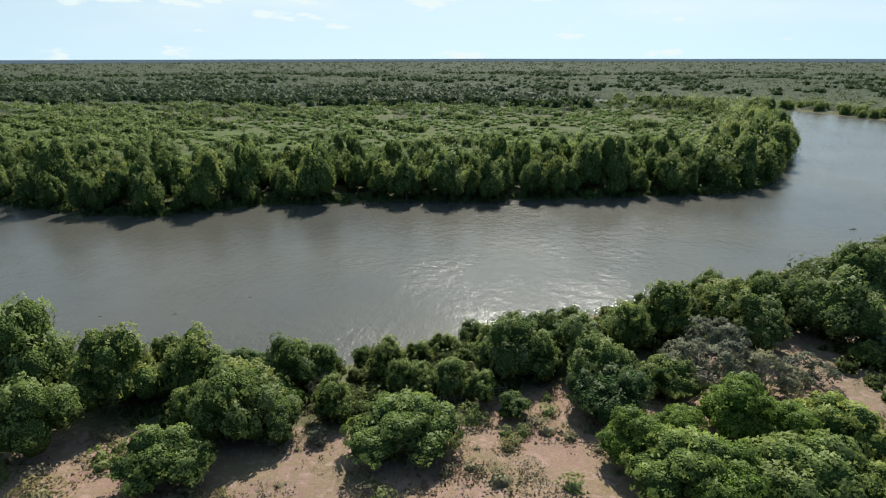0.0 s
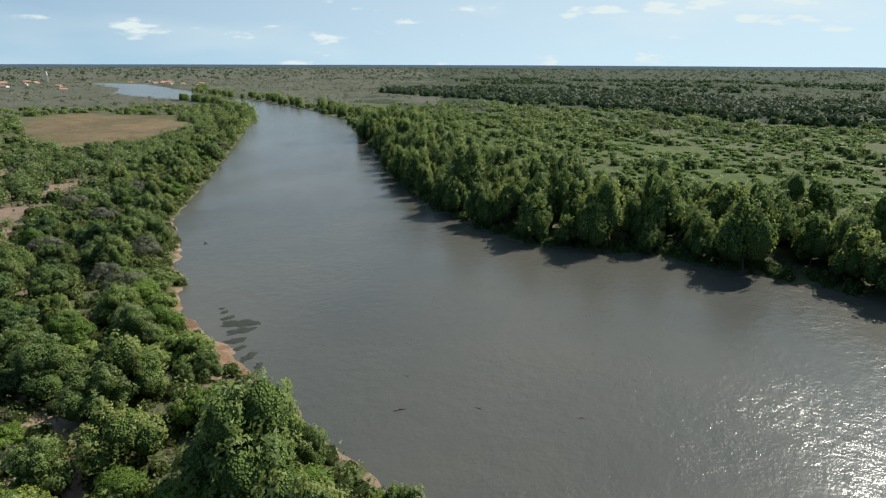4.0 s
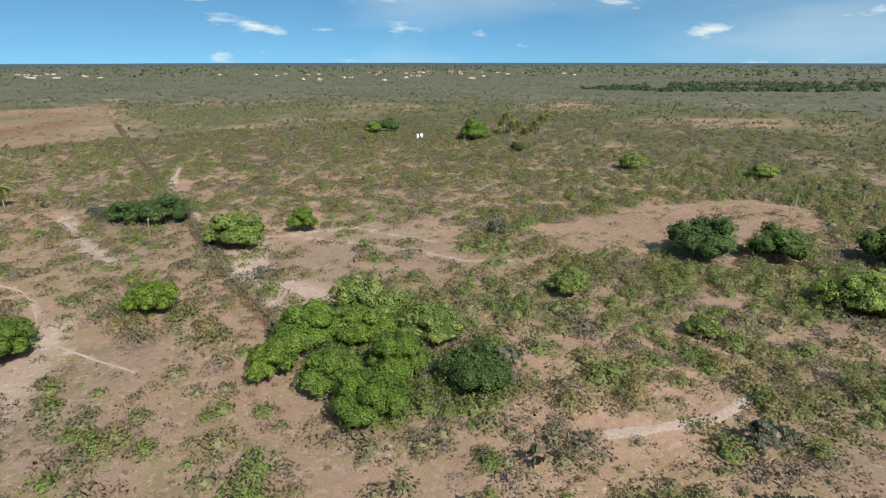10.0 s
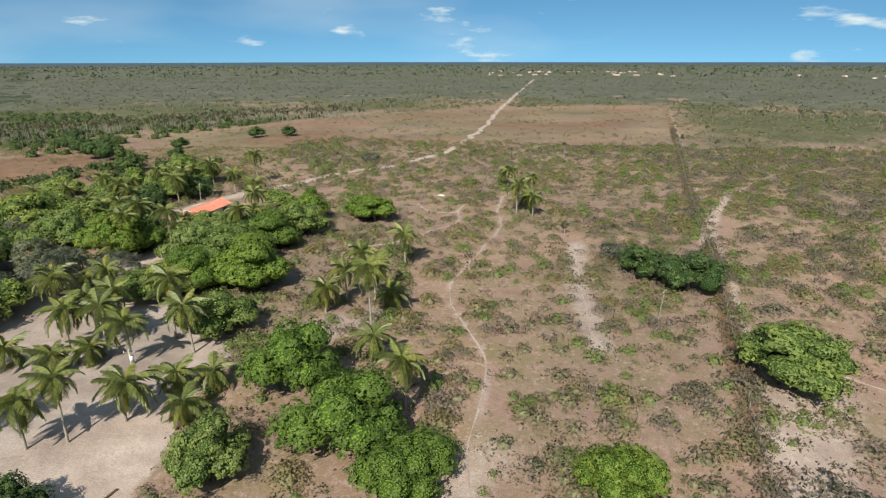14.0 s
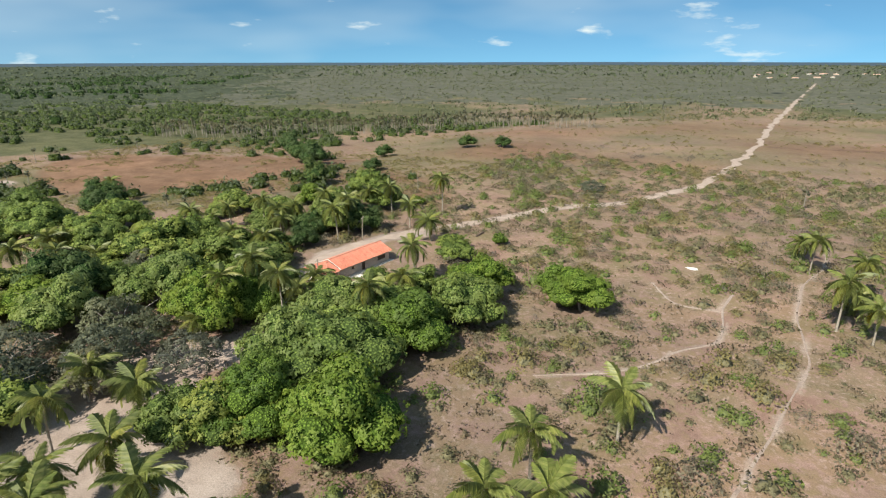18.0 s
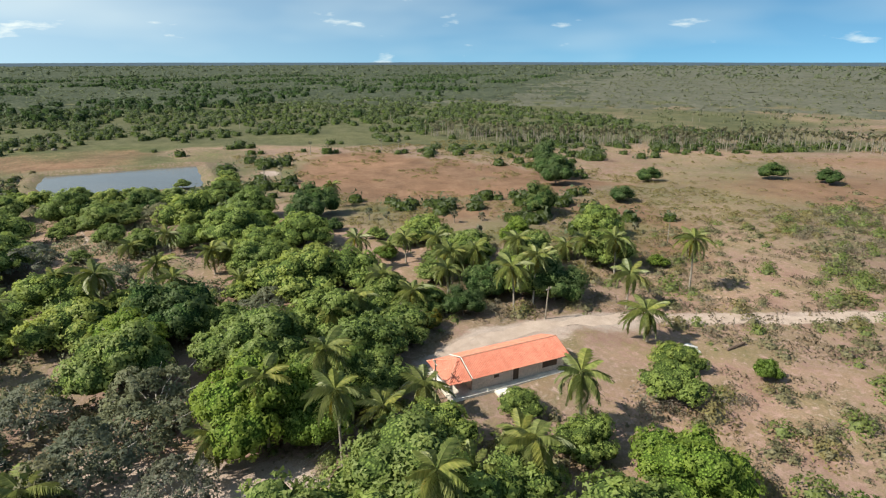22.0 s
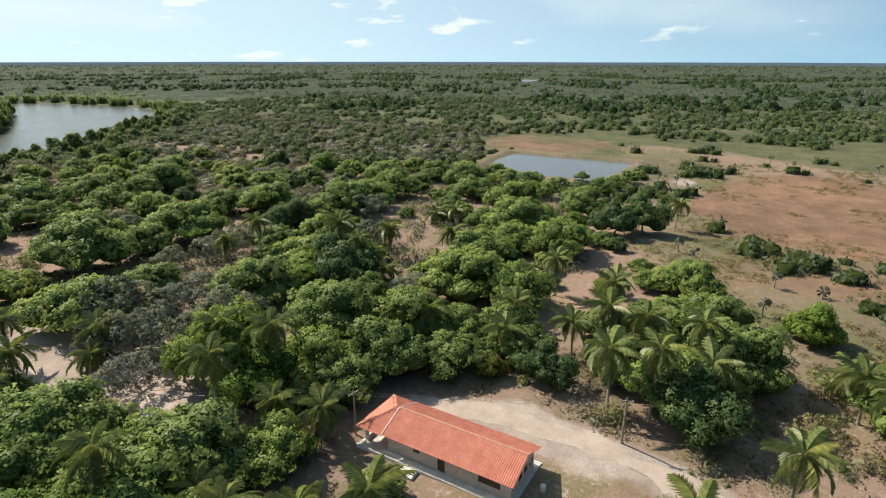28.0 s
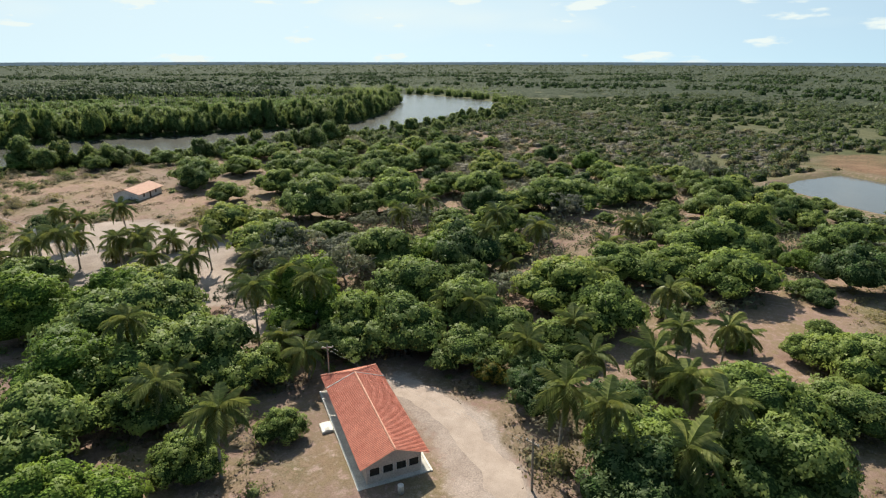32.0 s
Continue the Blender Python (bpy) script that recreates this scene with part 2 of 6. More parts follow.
def ground_material():
    m, t, b = material("ground", 0.95)
    b.inputs["Specular IOR Level"].default_value = 0.15
    tc = node(t, "ShaderNodeTexCoord")
    zone = node(t, "ShaderNodeVertexColor", layer_name="zone")
    sep = node(t, "ShaderNodeSeparateColor")
    link(t, zone.outputs[0], sep.inputs[0])

    def noise_at(scale, detail=5.0, rough=0.6):
        n = node(t, "ShaderNodeTexNoise", Scale=scale, Detail=detail, Roughness=rough)
        link(t, tc.outputs["Object"], n.inputs[0])
        return n.outputs[0]
    big, midn, small, grit = noise_at(0.018, 4), noise_at(0.11, 6, 0.65), noise_at(0.9, 5, 0.7), noise_at(6.0, 3, 0.7)
    soil = ramp(t, [(0.36, (0.215, 0.136, 0.112)), (0.5, (0.305, 0.207, 0.176)), (0.64, (0.39, 0.286, 0.252))], midn).outputs[0]
    grass = ramp(t, [(0.38, (0.10, 0.105, 0.04)), (0.5, (0.17, 0.128, 0.08)), (0.62, (0.265, 0.185, 0.142))], small).outputs[0]
    cover = ramp(t, [(0.44, (0, 0, 0)), (0.54, (1, 1, 1))], mix(t, 0.55, midn, small)).outputs[0]
    wide = noise_at(0.04, 5, 0.6)
    gold = ramp(t, [(0.46, (0, 0, 0)), (0.56, (0.75, 0.75, 0.75))], wide).outputs[0]
    grass = mix(t, gold, grass, (0.24, 0.16, 0.112))
    base = mix(t, cover, soil, grass)
    weeds = ramp(t, [(0.38, (0.12, 0.112, 0.048)), (0.62, (0.205, 0.165, 0.088))], small).outputs[0]
    thicket = ramp(t, [(0.505, (0, 0, 0)), (0.59, (0.55, 0.55, 0.55))], mix(t, 0.35, noise_at(0.07, 6, 0.7), small)).outputs[0]
    base = mix(t, thicket, base, weeds)
    sand = ramp(t, [(0.38, (0.285, 0.222, 0.194)), (0.62, (0.41, 0.335, 0.30))], midn).outputs[0]
    green = ramp(t, [(0.38, (0.052, 0.060, 0.028)), (0.5, (0.088, 0.092, 0.046)), (0.64, (0.135, 0.126, 0.072))], mix(t, 0.5, midn, small)).outputs[0]
    red = ramp(t, [(0.36, (0.125, 0.074, 0.049)), (0.5, (0.185, 0.110, 0.072)), (0.64, (0.25, 0.155, 0.107))], mix(t, 0.4, midn, small)).outputs[0]
    edge = node(t, "ShaderNodeMath", operation="MULTIPLY_ADD")
    link(t, small, edge.inputs[0])
    edge.inputs[1].default_value, edge.inputs[2].default_value = 0.9, -0.45

    def mask(channel):
        add = node(t, "ShaderNodeMath", operation="ADD")
        link(t, sep.outputs[channel], add.inputs[0])
        link(t, edge.outputs[0], add.inputs[1])
        return ramp(t, [(0.35, (0, 0, 0)), (0.65, (1, 1, 1))], add.outputs[0]).outputs[0]
    c = mix(t, mask(1), base, green)
    meadow = ramp(t, [(0.4, (0.044, 0.066, 0.019)), (0.6, (0.092, 0.118, 0.040))], mix(t, 0.5, midn, small)).outputs[0]
    c = mix(t, zone.outputs["Alpha"], c, meadow)
    c = mix(t, mask(2), c, red)
    c = mix(t, mask(0), c, sand)
    tone = ramp(t, [(0.35, (0.82, 0.84, 0.84)), (0.65, (1.12, 1.08, 1.04))], big).outputs[0]
    speck = ramp(t, [(0.3, (0.72, 0.72, 0.70)), (0.7, (1.2, 1.2, 1.2))], grit).outputs[0]
    c = mix(t, 1.0, mix(t, 1.0, c, tone, "MULTIPLY"), speck, "MULTIPLY")
    link(t, c, b.inputs["Base Color"])
    bp = node(t, "ShaderNodeBump", Strength=0.6, Distance=0.25)
    link(t, small, bp.inputs["Height"])
    link(t, bp.outputs[0], b.inputs["Normal"])
    return m


def water_material(name, dark, light, wave=0.5, gloss=0.1):
    m, t, b = material(name, gloss)
    tc = node(t, "ShaderNodeTexCoord")
    a = node(t, "ShaderNodeTexNoise", Scale=0.02, Detail=4.0)
    link(t, tc.outputs["Object"], a.inputs[0])
    link(t, ramp(t, [(0.3, dark), (0.7, light)], a.outputs[0]).outputs[0], b.inputs["Base Color"])
    stretch = node(t, "ShaderNodeMapping", Scale=(1.25, 1.0, 1.0))
    link(t, tc.outputs["Object"], stretch.inputs[0])
    w1 = node(t, "ShaderNodeTexNoise", Scale=0.42, Detail=2.0, Roughness=0.5)
    w2 = node(t, "ShaderNodeTexNoise", Scale=1.5, Detail=2.0, Roughness=0.6)
    w3 = node(t, "ShaderNodeTexNoise", Scale=5.5, Detail=1.0)
    calm = node(t, "ShaderNodeTexNoise", Scale=0.03, Detail=4.0, Roughness=0.6)
    for n in (w1, w2, w3, calm):
        link(t, stretch.outputs[0], n.inputs[0])
    s = mix(t, 0.10, mix(t, 0.3, w1.outputs[0], w2.outputs[0]), w3.outputs[0])
    bp = node(t, "ShaderNodeBump", Distance=wave)
    cr = ramp(t, [(0.38, (0.35, 0.35, 0.35)), (0.62, (1.0, 1.0, 1.0))], calm.outputs[0])
    link(t, cr.outputs[0], bp.inputs["Strength"])
    link(t, s, bp.inputs["Height"])
    link(t, bp.outputs[0], b.inputs["Normal"])
    b.inputs["IOR"].default_value = 1.33
    return m


def canopy_material(name, dark, mid, light):
    m, t, b = material(name, 0.95)
    b.inputs["Specular IOR Level"].default_value = 0.05
    tc = node(t, "ShaderNodeTexCoord")
    wide = node(t, "ShaderNodeTexNoise", Scale=0.008, Detail=5.0, Roughness=0.6)
    fine = node(t, "ShaderNodeTexNoise", Scale=0.11, Detail=5.0, Roughness=0.7)
    for n in (wide, fine):
        link(t, tc.outputs["Object"], n.inputs[0])
    c = ramp(t, [(0.36, dark), (0.5, mid), (0.64, light)], mix(t, 0.68, wide.outputs[0], fine.outputs[0])).outputs[0]
    link(t, c, b.inputs["Base Color"])
    bp = node(t, "ShaderNodeBump", Strength=0.8, Distance=2.5)
    link(t, fine.outputs[0], bp.inputs["Height"])
    link(t, bp.outputs[0], b.inputs["Normal"])
    return m


CANOPY_GREEN = canopy_material("far_green_canopy", (0.036, 0.046, 0.031), (0.056, 0.067, 0.045), (0.084, 0.094, 0.064))
CANOPY_OLIVE = canopy_material("far_olive_canopy", (0.066, 0.071, 0.052), (0.096, 0.098, 0.074), (0.136, 0.131, 0.104))
GROUND = ground_material()
RIVER = water_material("river_water", (0.061, 0.063, 0.058), (0.092, 0.087, 0.072), 0.32, 0.21)
POND = water_material("pond_water", (0.084, 0.082, 0.073), (0.112, 0.109, 0.100), 0.1)

# ---- plan ----
SOUTH_BANK = [(-1500, 470), (-1150, 425), (-1000, 362), (-850, 350), (-700, 366), (-590, 352), (-545, 338), (-490, 318), (-324, 205), (-230, 142), (-185, 112), (-164, 104), (-142, 95),
              (-123, 88), (-99, 83), (-79, 82), (-59, 80), (-17, 80), (4, 88), (41, 104), (81, 123), (118, 144), (150, 162), (188, 193),
              (240, 226), (278, 262), (310, 305), (330, 345), (338, 400), (334, 450), (318, 525), (285, 575), (230, 630), (150, 680), (60, 700)]
NORTH_BANK = [(60, 650), (140, 635), (200, 590), (245, 535), (262, 480), (245, 420), (205, 345), (165, 270), (140, 235), (122, 212), (101, 200), (53, 194), (15, 190), (-16, 189),
              (-57, 186), (-78, 176), (-94, 169), (-133, 179), (-183, 204), (-266, 263), (-422, 357), (-562, 402), (-660, 424), (-760, 430), (-880, 440), (-1000, 480), (-1500, 570)]
SOUTH_LINE, NORTH_LINE = SOUTH_BANK[:-6], NORTH_BANK[:3:-1]
POND_EDGE = [(198, -76), (222, -70), (248, -70), (246, -131), (220, -131), (192, -130)]
FAR_LAKE = [(1120, 265), (1230, 262), (1400, 320), (1390, 370), (1250, 330)]
ROAD = [(22, -148), (26, -158), (26, -168), (24, -181), (13, -203), (-2, -232), (-18, -253), (-31, -288), (-35, -319), (-38, -417), (-35, -521), (-35, -800), (-39, -1543)]
FENCE = [(-106, -40), (-108, -54), (-110, -75), (-119, -127), (-135, -239), (-149, -328), (-199, -652)]
PATHS = [
    [(-84, -40), (-77, -56), (-75, -67), (-76, -80), (-75, -89), (-70, -99), (-66, -108), (-64, -119), (-67, -137), (-69, -150), (-71, -163), (-68, -180), (-68, -198), (-72, -215), (-72, -231)],
    [(-37, -136), (-46, -143), (-51, -150), (-53, -156), (-58, -162), (-58, -169), (-56, -178), (-57, -186)],
    [(-57, -176), (-48, -175), (-42, -184)],
    [(-117, -138), (-124, -164), (-128, -178), (-142, -210), (-161, -241), (-173, -258)],
    [(-92, -94), (-91, -117), (-90, -150)],
    [(-118, -100), (-134, -88), (-142, -74), (-151, -57), (-155, -44), (-165, -36)],
    [(-70, -4), (-85, 6), (-92, 10), (-98, 14)],
    [(-124, 14), (-129, 17), (-139, 21), (-146, 22)],
    [(-134, -90), (-150, -84), (-158, -60)],
    [(-38, -45), (-40, -30), (-50, -15), (-70, -4)],
    [(95, -75), (110, -88), (125, -95), (140, -92)],
]


def flat(points):
    return np.array(points, float)


def seg_distance(px, py, points, closed=False):
    """Distance from each place to a line of points."""
    pts = flat(points)
    ends = np.roll(pts, -1, 0) if closed else pts[1:]
    best = np.full(px.shape, 1e9)
    for (ax, ay), (bx, by) in zip(pts, ends):
        dx, dy = bx - ax, by - ay
        k = np.clip(((px - ax) * dx + (py - ay) * dy) / (dx * dx + dy * dy), 0, 1)
        best = np.minimum(best, np.hypot(px - ax - k * dx, py - ay - k * dy))
    return best


def inside(px, py, points):
    pts = flat(points)
    res = np.zeros(px.shape, bool)
    for (ax, ay), (bx, by) in zip(pts, np.roll(pts, -1, 0)):
        if ay != by:
            res ^= ((ay > py) != (by > py)) & (px < (bx - ax) * (py - ay) / (by - ay) + ax)
    return res


def smooth(a, b, v):
    k = np.clip((v - a) / (b - a), 0, 1)
    return k * k * (3 - 2 * k)


def rough(x, y, size, seed=0):
    """Cheap smooth noise in -1..1."""
    x, y = x / size + seed * 3.7, y / size - seed * 1.9
    return (np.sin(x * 1.7 + 2 * np.sin(y * 0.9 + seed)) + np.sin(y * 2.1 + 1.6 * np.sin(x * 1.3)) + np.sin((x + y) * 1.1 + 1.3 * np.sin((x - y) * 1.7))) / 3


RIVER_EDGE = SOUTH_BANK + NORTH_BANK
WATER_Z, POND_Z = -4.0, -3.5


def river_distance(x, y):
    d = seg_distance(x, y, RIVER_EDGE, True)
    return np.where(inside(x, y, RIVER_EDGE), -d, d) + 1.6 * rough(x, y, 9.0, 1) + 0.8 * rough(x, y, 3.1, 2)


def pond_distance(x, y):
    d = seg_distance(x, y, POND_EDGE, True)
    return np.where(inside(x, y, POND_EDGE), -d, d) + 0.6 * rough(x, y, 4.0, 3)


def lake_distance(x, y):
    d = seg_distance(x, y, FAR_LAKE, True)
    return np.where(inside(x, y, FAR_LAKE), -d, d)


def north_side(x, y):
    return y > np.interp(x, [p[0] for p in NORTH_LINE], [p[1] for p in NORTH_LINE]) - 2


def height(x, y):
    x, y = np.asarray(x, float), np.asarray(y, float)
    base = -3.0 * smooth(85, 150, x) - 1.2 * smooth(45, 75, y) - 1.2 * smooth(-150, -400, x)
    base = np.where(north_side(x, y), -2.9, base)
    uneven = 1 - smooth(300, 420, np.hypot(x + 10, y + 60))
    base = np.maximum(base, -3.2) + uneven * (0.35 * rough(x, y, 23.0, 4) + 0.12 * rough(x, y, 5.0, 5))
    d = river_distance(x, y)
    shelf = 1.4 * smooth(-128, -114, x) * (1 - smooth(-80, -66, x))
    land = WATER_Z + 0.12 + (base - WATER_Z - 0.12) * smooth(shelf, 11 + shelf, d)
    h = np.where(d > 0, land, WATER_Z + 0.15 - np.minimum(3.0, -0.22 * d))
    p = pond_distance(x, y)
    berm = 0.9 * np.exp(-((p - 4.0) / 2.2) ** 2)
    h = np.where(p > 0, h + berm - (h - POND_Z - 0.1) * (1 - smooth(0, 3, p)), POND_Z + 0.1 + np.maximum(-2.0, 0.3 * p))
    h = np.where(lake_distance(x, y) < 0, -5.0, h)
    return h


def ground_at(x, y):
    return float(height(np.array([x]), np.array([y]))[0])


def axis_lines(a, b, step, far):
    core = list(np.arange(a, b + 0.01, step))
    out_far, s, v = [], step, core[-1]
    while v < far:
        s *= 1.16
        v = min(v + s, far)
        out_far.append(v)
    low, s, v = [], step, core[0]
    while v > -far:
        s *= 1.16
        v = max(v - s, -far)
        low.append(v)
    return np.array(low[::-1] + core + out_far)


def mesh_from(name, verts, faces, mats, smooth_faces=False, index=None, normals=None):
    """A mesh from arrays: faces is an (n, k) array, index the material slot of each face."""
    verts, faces = np.asarray(verts, np.float32), np.asarray(faces, np.int32)
    me = bpy.data.meshes.new(name)
    n, k = faces.shape
    me.vertices.add(len(verts))
    me.attributes["position"].data.foreach_set("vector", verts.ravel())
    me.loops.add(n * k)
    me.attributes[".corner_vert"].data.foreach_set("value", faces.ravel())
    me.polygons.add(n)
    me.polygons.foreach_set("loop_start", np.arange(0, n * k, k, dtype=np.int32))
    if not smooth_faces and normals is None:
        me.polygons.foreach_set("use_smooth", np.full(n, False))
    if index is not None:
        me.polygons.foreach_set("material_index", np.asarray(index, np.int32))
    for mt in mats:
        me.materials.append(mt)
    me.update(calc_edges=True)
    if normals is not None:
        me.attributes.new("custom_normal", "FLOAT_VECTOR", "POINT").data.foreach_set("vector", np.asarray(normals, np.float32).ravel())
    return me


# ---- ground, river, pond ----
gx, gy = axis_lines(-290, 270, 2.0, 4950), axis_lines(-330, 230, 2.0, 4950)
X, Y = np.meshgrid(gx, gy)
Z = height(X, Y)
nx, ny = len(gx), len(gy)
cell = np.arange(nx * ny).reshape(ny, nx)
quads = np.stack([cell[:-1, :-1], cell[:-1, 1:], cell[1:, 1:], cell[1:, :-1]], -1).reshape(-1, 4)
ground_mesh = mesh_from("ground", np.stack([X, Y, Z], -1).reshape(-1, 3), quads, [GROUND], True)
RD = river_distance(X, Y)
SAND_YARD = [(12, -122), (0, -130), (4, -110), (-26, -94), (-33, -88), (-41, -53), (-39, -36), (-10, -38), (5, -60), (26, -68), (20, -82), (24, -97)]
SAND_HOUSE = [(20, -143), (26, -146), (30, -158), (28, -170), (25, -182), (18, -190), (15, -187), (20, -176), (20.5, -160)]
RED_FIELD = [(172, -160), (205, -168), (245, -180), (250, -212), (200, -252), (150, -268), (112, -276), (108, -235), (124, -198), (140, -176)]
BARE_RISE = [(-185, -54), (-177, -30), (-197, -20), (-221, -8), (-251, 2), (-270, -10), (-269, -29), (-233, -47)]
BROWN_FIELD = [(228, -60), (255, -62), (256, -128), (274, -125), (325, -100), (330, -48), (290, -32)]
BARE_YARD = [(-45, -35), (-42, 25), (-10, 45), (40, 45), (48, 0), (30, -40)]
DRY_PLAIN = [(90, -240), (20, -260), (-30, -300), (-150, -330), (-200, -640), (0, -560), (140, -420), (170, -300)]


FIELD_W = [(-350, 125), (-480, 135), (-600, 160), (-620, 212), (-534, 258), (-425, 232), (-370, 180)]


def region(points, soft):
    d = seg_distance(X, Y, points, True)
    return smooth(-soft, soft, np.where(inside(X, Y, points), d, -d) + 0.5 * soft * rough(X, Y, soft, 6))


def path_mask(points, half, soft=1.0):
    return 1 - smooth(half * 0.4, half + soft, seg_distance(X, Y, points))


sand = np.maximum.reduce([region(SAND_YARD, 3.0), region(SAND_HOUSE, 3.0) * 0.8, path_mask(ROAD[:8], 2.0, 2.2) * 0.9,
                          0.36 * region([(-121, -92), (-113, -54), (-117, -42), (-155, -43), (-172, -62), (-171, -85), (-145, -100)], 8.0), 0.1 * region(BARE_RISE, 4.0)]
                         + [path_mask(p, 0.3, 1.3) * 0.6 for p in PATHS])
sand = np.maximum(sand, np.exp(-((pond_distance(X, Y) - 3) / 1.4) ** 2) * 0.16)
sand = np.maximum(sand, 0.9 * np.exp(-(((X - 207) / 8) ** 2 + ((Y + 158) / 5) ** 2)))
for track, half, soft, much in (([(-91, -150), (-90, -122), (-93, -96)], 1.4, 4.5, 0.62), ([(-146, -222), (-133, -190), (-124, -160)], 1.6, 2.5, 0.85), ([(-78, -66), (-73, -55), (-66, -38)], 3.5, 6.0, 0.5),
                                ([(-43, -90), (-52, -100)], 4.0, 6.0, 0.6), ([(-122, -88), (-114, -70), (-117, -50)], 4.0, 8.0, 0.6), ([(x - 2.4, y) for x, y in FENCE], 0.8, 1.2, 0.7), ([(-164, -112), (-158, -118)], 4.0, 6.0, 0.5)):
    sand = np.maximum(sand, path_mask(track, half, soft) * much)
north = north_side(X, Y)
green = np.where(north, 0.95, 0.0)
green = np.maximum(green, (1 - smooth(14, 30, RD)) * (RD > 0) * 0.9 * np.where((X > -122) & (X < -70), smooth(4, 8, RD), 1))
far_r = np.hypot(X - 40, Y + 60)
plain = region(DRY_PLAIN, 38.0)
green = np.maximum(green, smooth(230, 420, far_r) * (1 - plain) * (0.62 + 0.25 * smooth(-100, 250, X + 0.6 * Y) + 0.3 * rough(X, Y, 70, 7) + 0.2 * rough(X, Y, 19, 3)))
green = np.maximum(green, region([(30, 70), (170, 160), (330, 330), (340, 60), (260, -50), (180, -50), (100, -130), (60, -170), (30, -120), (40, -60)], 15.0) * 0.3)
green = np.maximum(green, plain * np.clip(0.30 + 0.25 * rough(X, Y, 33, 2), 0, 0.55))
green = np.maximum(green, region([(170, -45), (290, -45), (300, -155), (245, -172), (197, -150), (150, -168), (138, -164), (168, -120)], 9.0) * 0.5)
green = np.maximum(green, region([(60, -235), (130, -232), (190, -215), (120, -300), (60, -330), (20, -280)], 12.0) * 0.4)
green = np.maximum(green, smooth(150, 235, X) * 0.72 * (1 - region([(170, -45), (290, -45), (300, -155), (245, -260), (100, -290), (90, -160), (168, -120)], 12.0)) * ((Y > -460) & (RD > 0)))
red = np.maximum(region(RED_FIELD, 11.0) * (0.84 + 0.3 * rough(X, Y, 21, 4) + 0.15 * rough(X, Y, 7, 2)), 0.3 * region([(190, -60), (255, -60), (262, -150), (185, -150)], 8.0))
red = np.maximum(red, 0.52 * plain * (0.8 + 0.5 * rough(X, Y, 40, 8)))
red = np.maximum(red, region([(60, -172), (165, -160), (150, -200), (120, -260), (60, -255), (30, -225)], 12.0) * (0.44 + 0.3 * rough(X, Y, 19, 6)))
green = np.maximum(green, region([(60, -172), (165, -160), (150, -200), (120, -260), (60, -255), (30, -225)], 12.0) * (0.34 + 0.3 * rough(X, Y, 13, 2)))
brown = region(BROWN_FIELD, 7.0)
red = np.maximum(red, brown * (0.46 + 0.25 * rough(X, Y, 26, 3)))
green = np.maximum(green, 0.68 * brown)
red = np.maximum(red, 0.42 * region(BARE_RISE, 8.0))
red = np.maximum(red, path_mask(FENCE, 1.6, 2.0) * 0.8)
red = np.maximum(red, (RD > 0) * (1 - smooth(1.0, 4.0, RD)) * 1.0 * ~north * (X < -66) * (X > -128))
meadow = north * smooth(40, 70, RD) * (1 - smooth(330, 520, Y)) * np.clip(0.75 + 0.5 * rough(X, Y, 45, 2), 0, 1)
meadow = np.maximum(meadow, region(FIELD_W, 8.0) * np.clip(0.3 + 0.5 * rough(X, Y, 40, 4), 0.05, 0.7))
red = np.maximum(red, 0.5 * region(FIELD_W, 8.0))
meadow = np.maximum(meadow, plain * np.clip(0.2 + 0.28 * rough(X, Y, 55, 6), 0, 0.5))
meadow = np.maximum(meadow, 0.55 * smooth(-230, -330, X) * smooth(40, 110, Y) * ~north * (0.8 + 0.4 * rough(X, Y, 60, 3)))
meadow = np.maximum(meadow, region([(80, -172), (120, -158), (200, -150), (245, -172), (238, -214), (145, -252), (60, -240), (30, -215), (60, -195)], 10.0) * np.clip(0.42 + 0.35 * rough(X, Y, 17, 9), 0, 0.7))
meadow = np.maximum(meadow, region([(165, -50), (290, -30), (345, -40), (320, -130), (250, -165), (160, -165), (150, -130)], 9.0) * np.clip(0.16 + 0.25 * rough(X, Y, 14, 5), 0, 0.4))
meadow = np.maximum(meadow, brown * np.clip(0.12 + 0.25 * rough(X, Y, 18, 4), 0, 0.35))
zone = np.stack([sand, green * (1 - sand), red * (1 - sand), meadow], -1).reshape(-1, 4).astype(np.float32)
layer = ground_mesh.color_attributes.new("zone", "FLOAT_COLOR", "POINT")
layer.data.foreach_set("color", zone.ravel())
ground = tagged(new("ground", ground_mesh), "dry pinkish sandy soil with brown grass and paths", "ground", kind="structure")


def water_sheet(name, x0, x1, y0, y1, z, mat, label):
    xs, ys = np.linspace(x0, x1, 13), np.linspace(y0, y1, 13)
    gxx, gyy = np.meshgrid(xs, ys)
    c = np.arange(169).reshape(13, 13)
    f = np.stack([c[:-1, :-1], c[:-1, 1:], c[1:, 1:], c[1:, :-1]], -1).reshape(-1, 4)
    me = mesh_from(name, np.stack([gxx, gyy, np.full_like(gxx, z)], -1).reshape(-1, 3), f, [mat], True)
    return tagged(new(name, me), label, "water", kind="structure")


water_sheet("river_water", -1500, 540, 60, 820, WATER_Z, RIVER, "wide murky brown river with glinting ripples")
water_sheet("pond_water", 188, 252, -136, -66, POND_Z, POND, "calm grey farm pond between earth banks")
water_sheet("lake_water", 1090, 1420, 240, 390, -4.0, POND, "distant pale lagoon among woods")


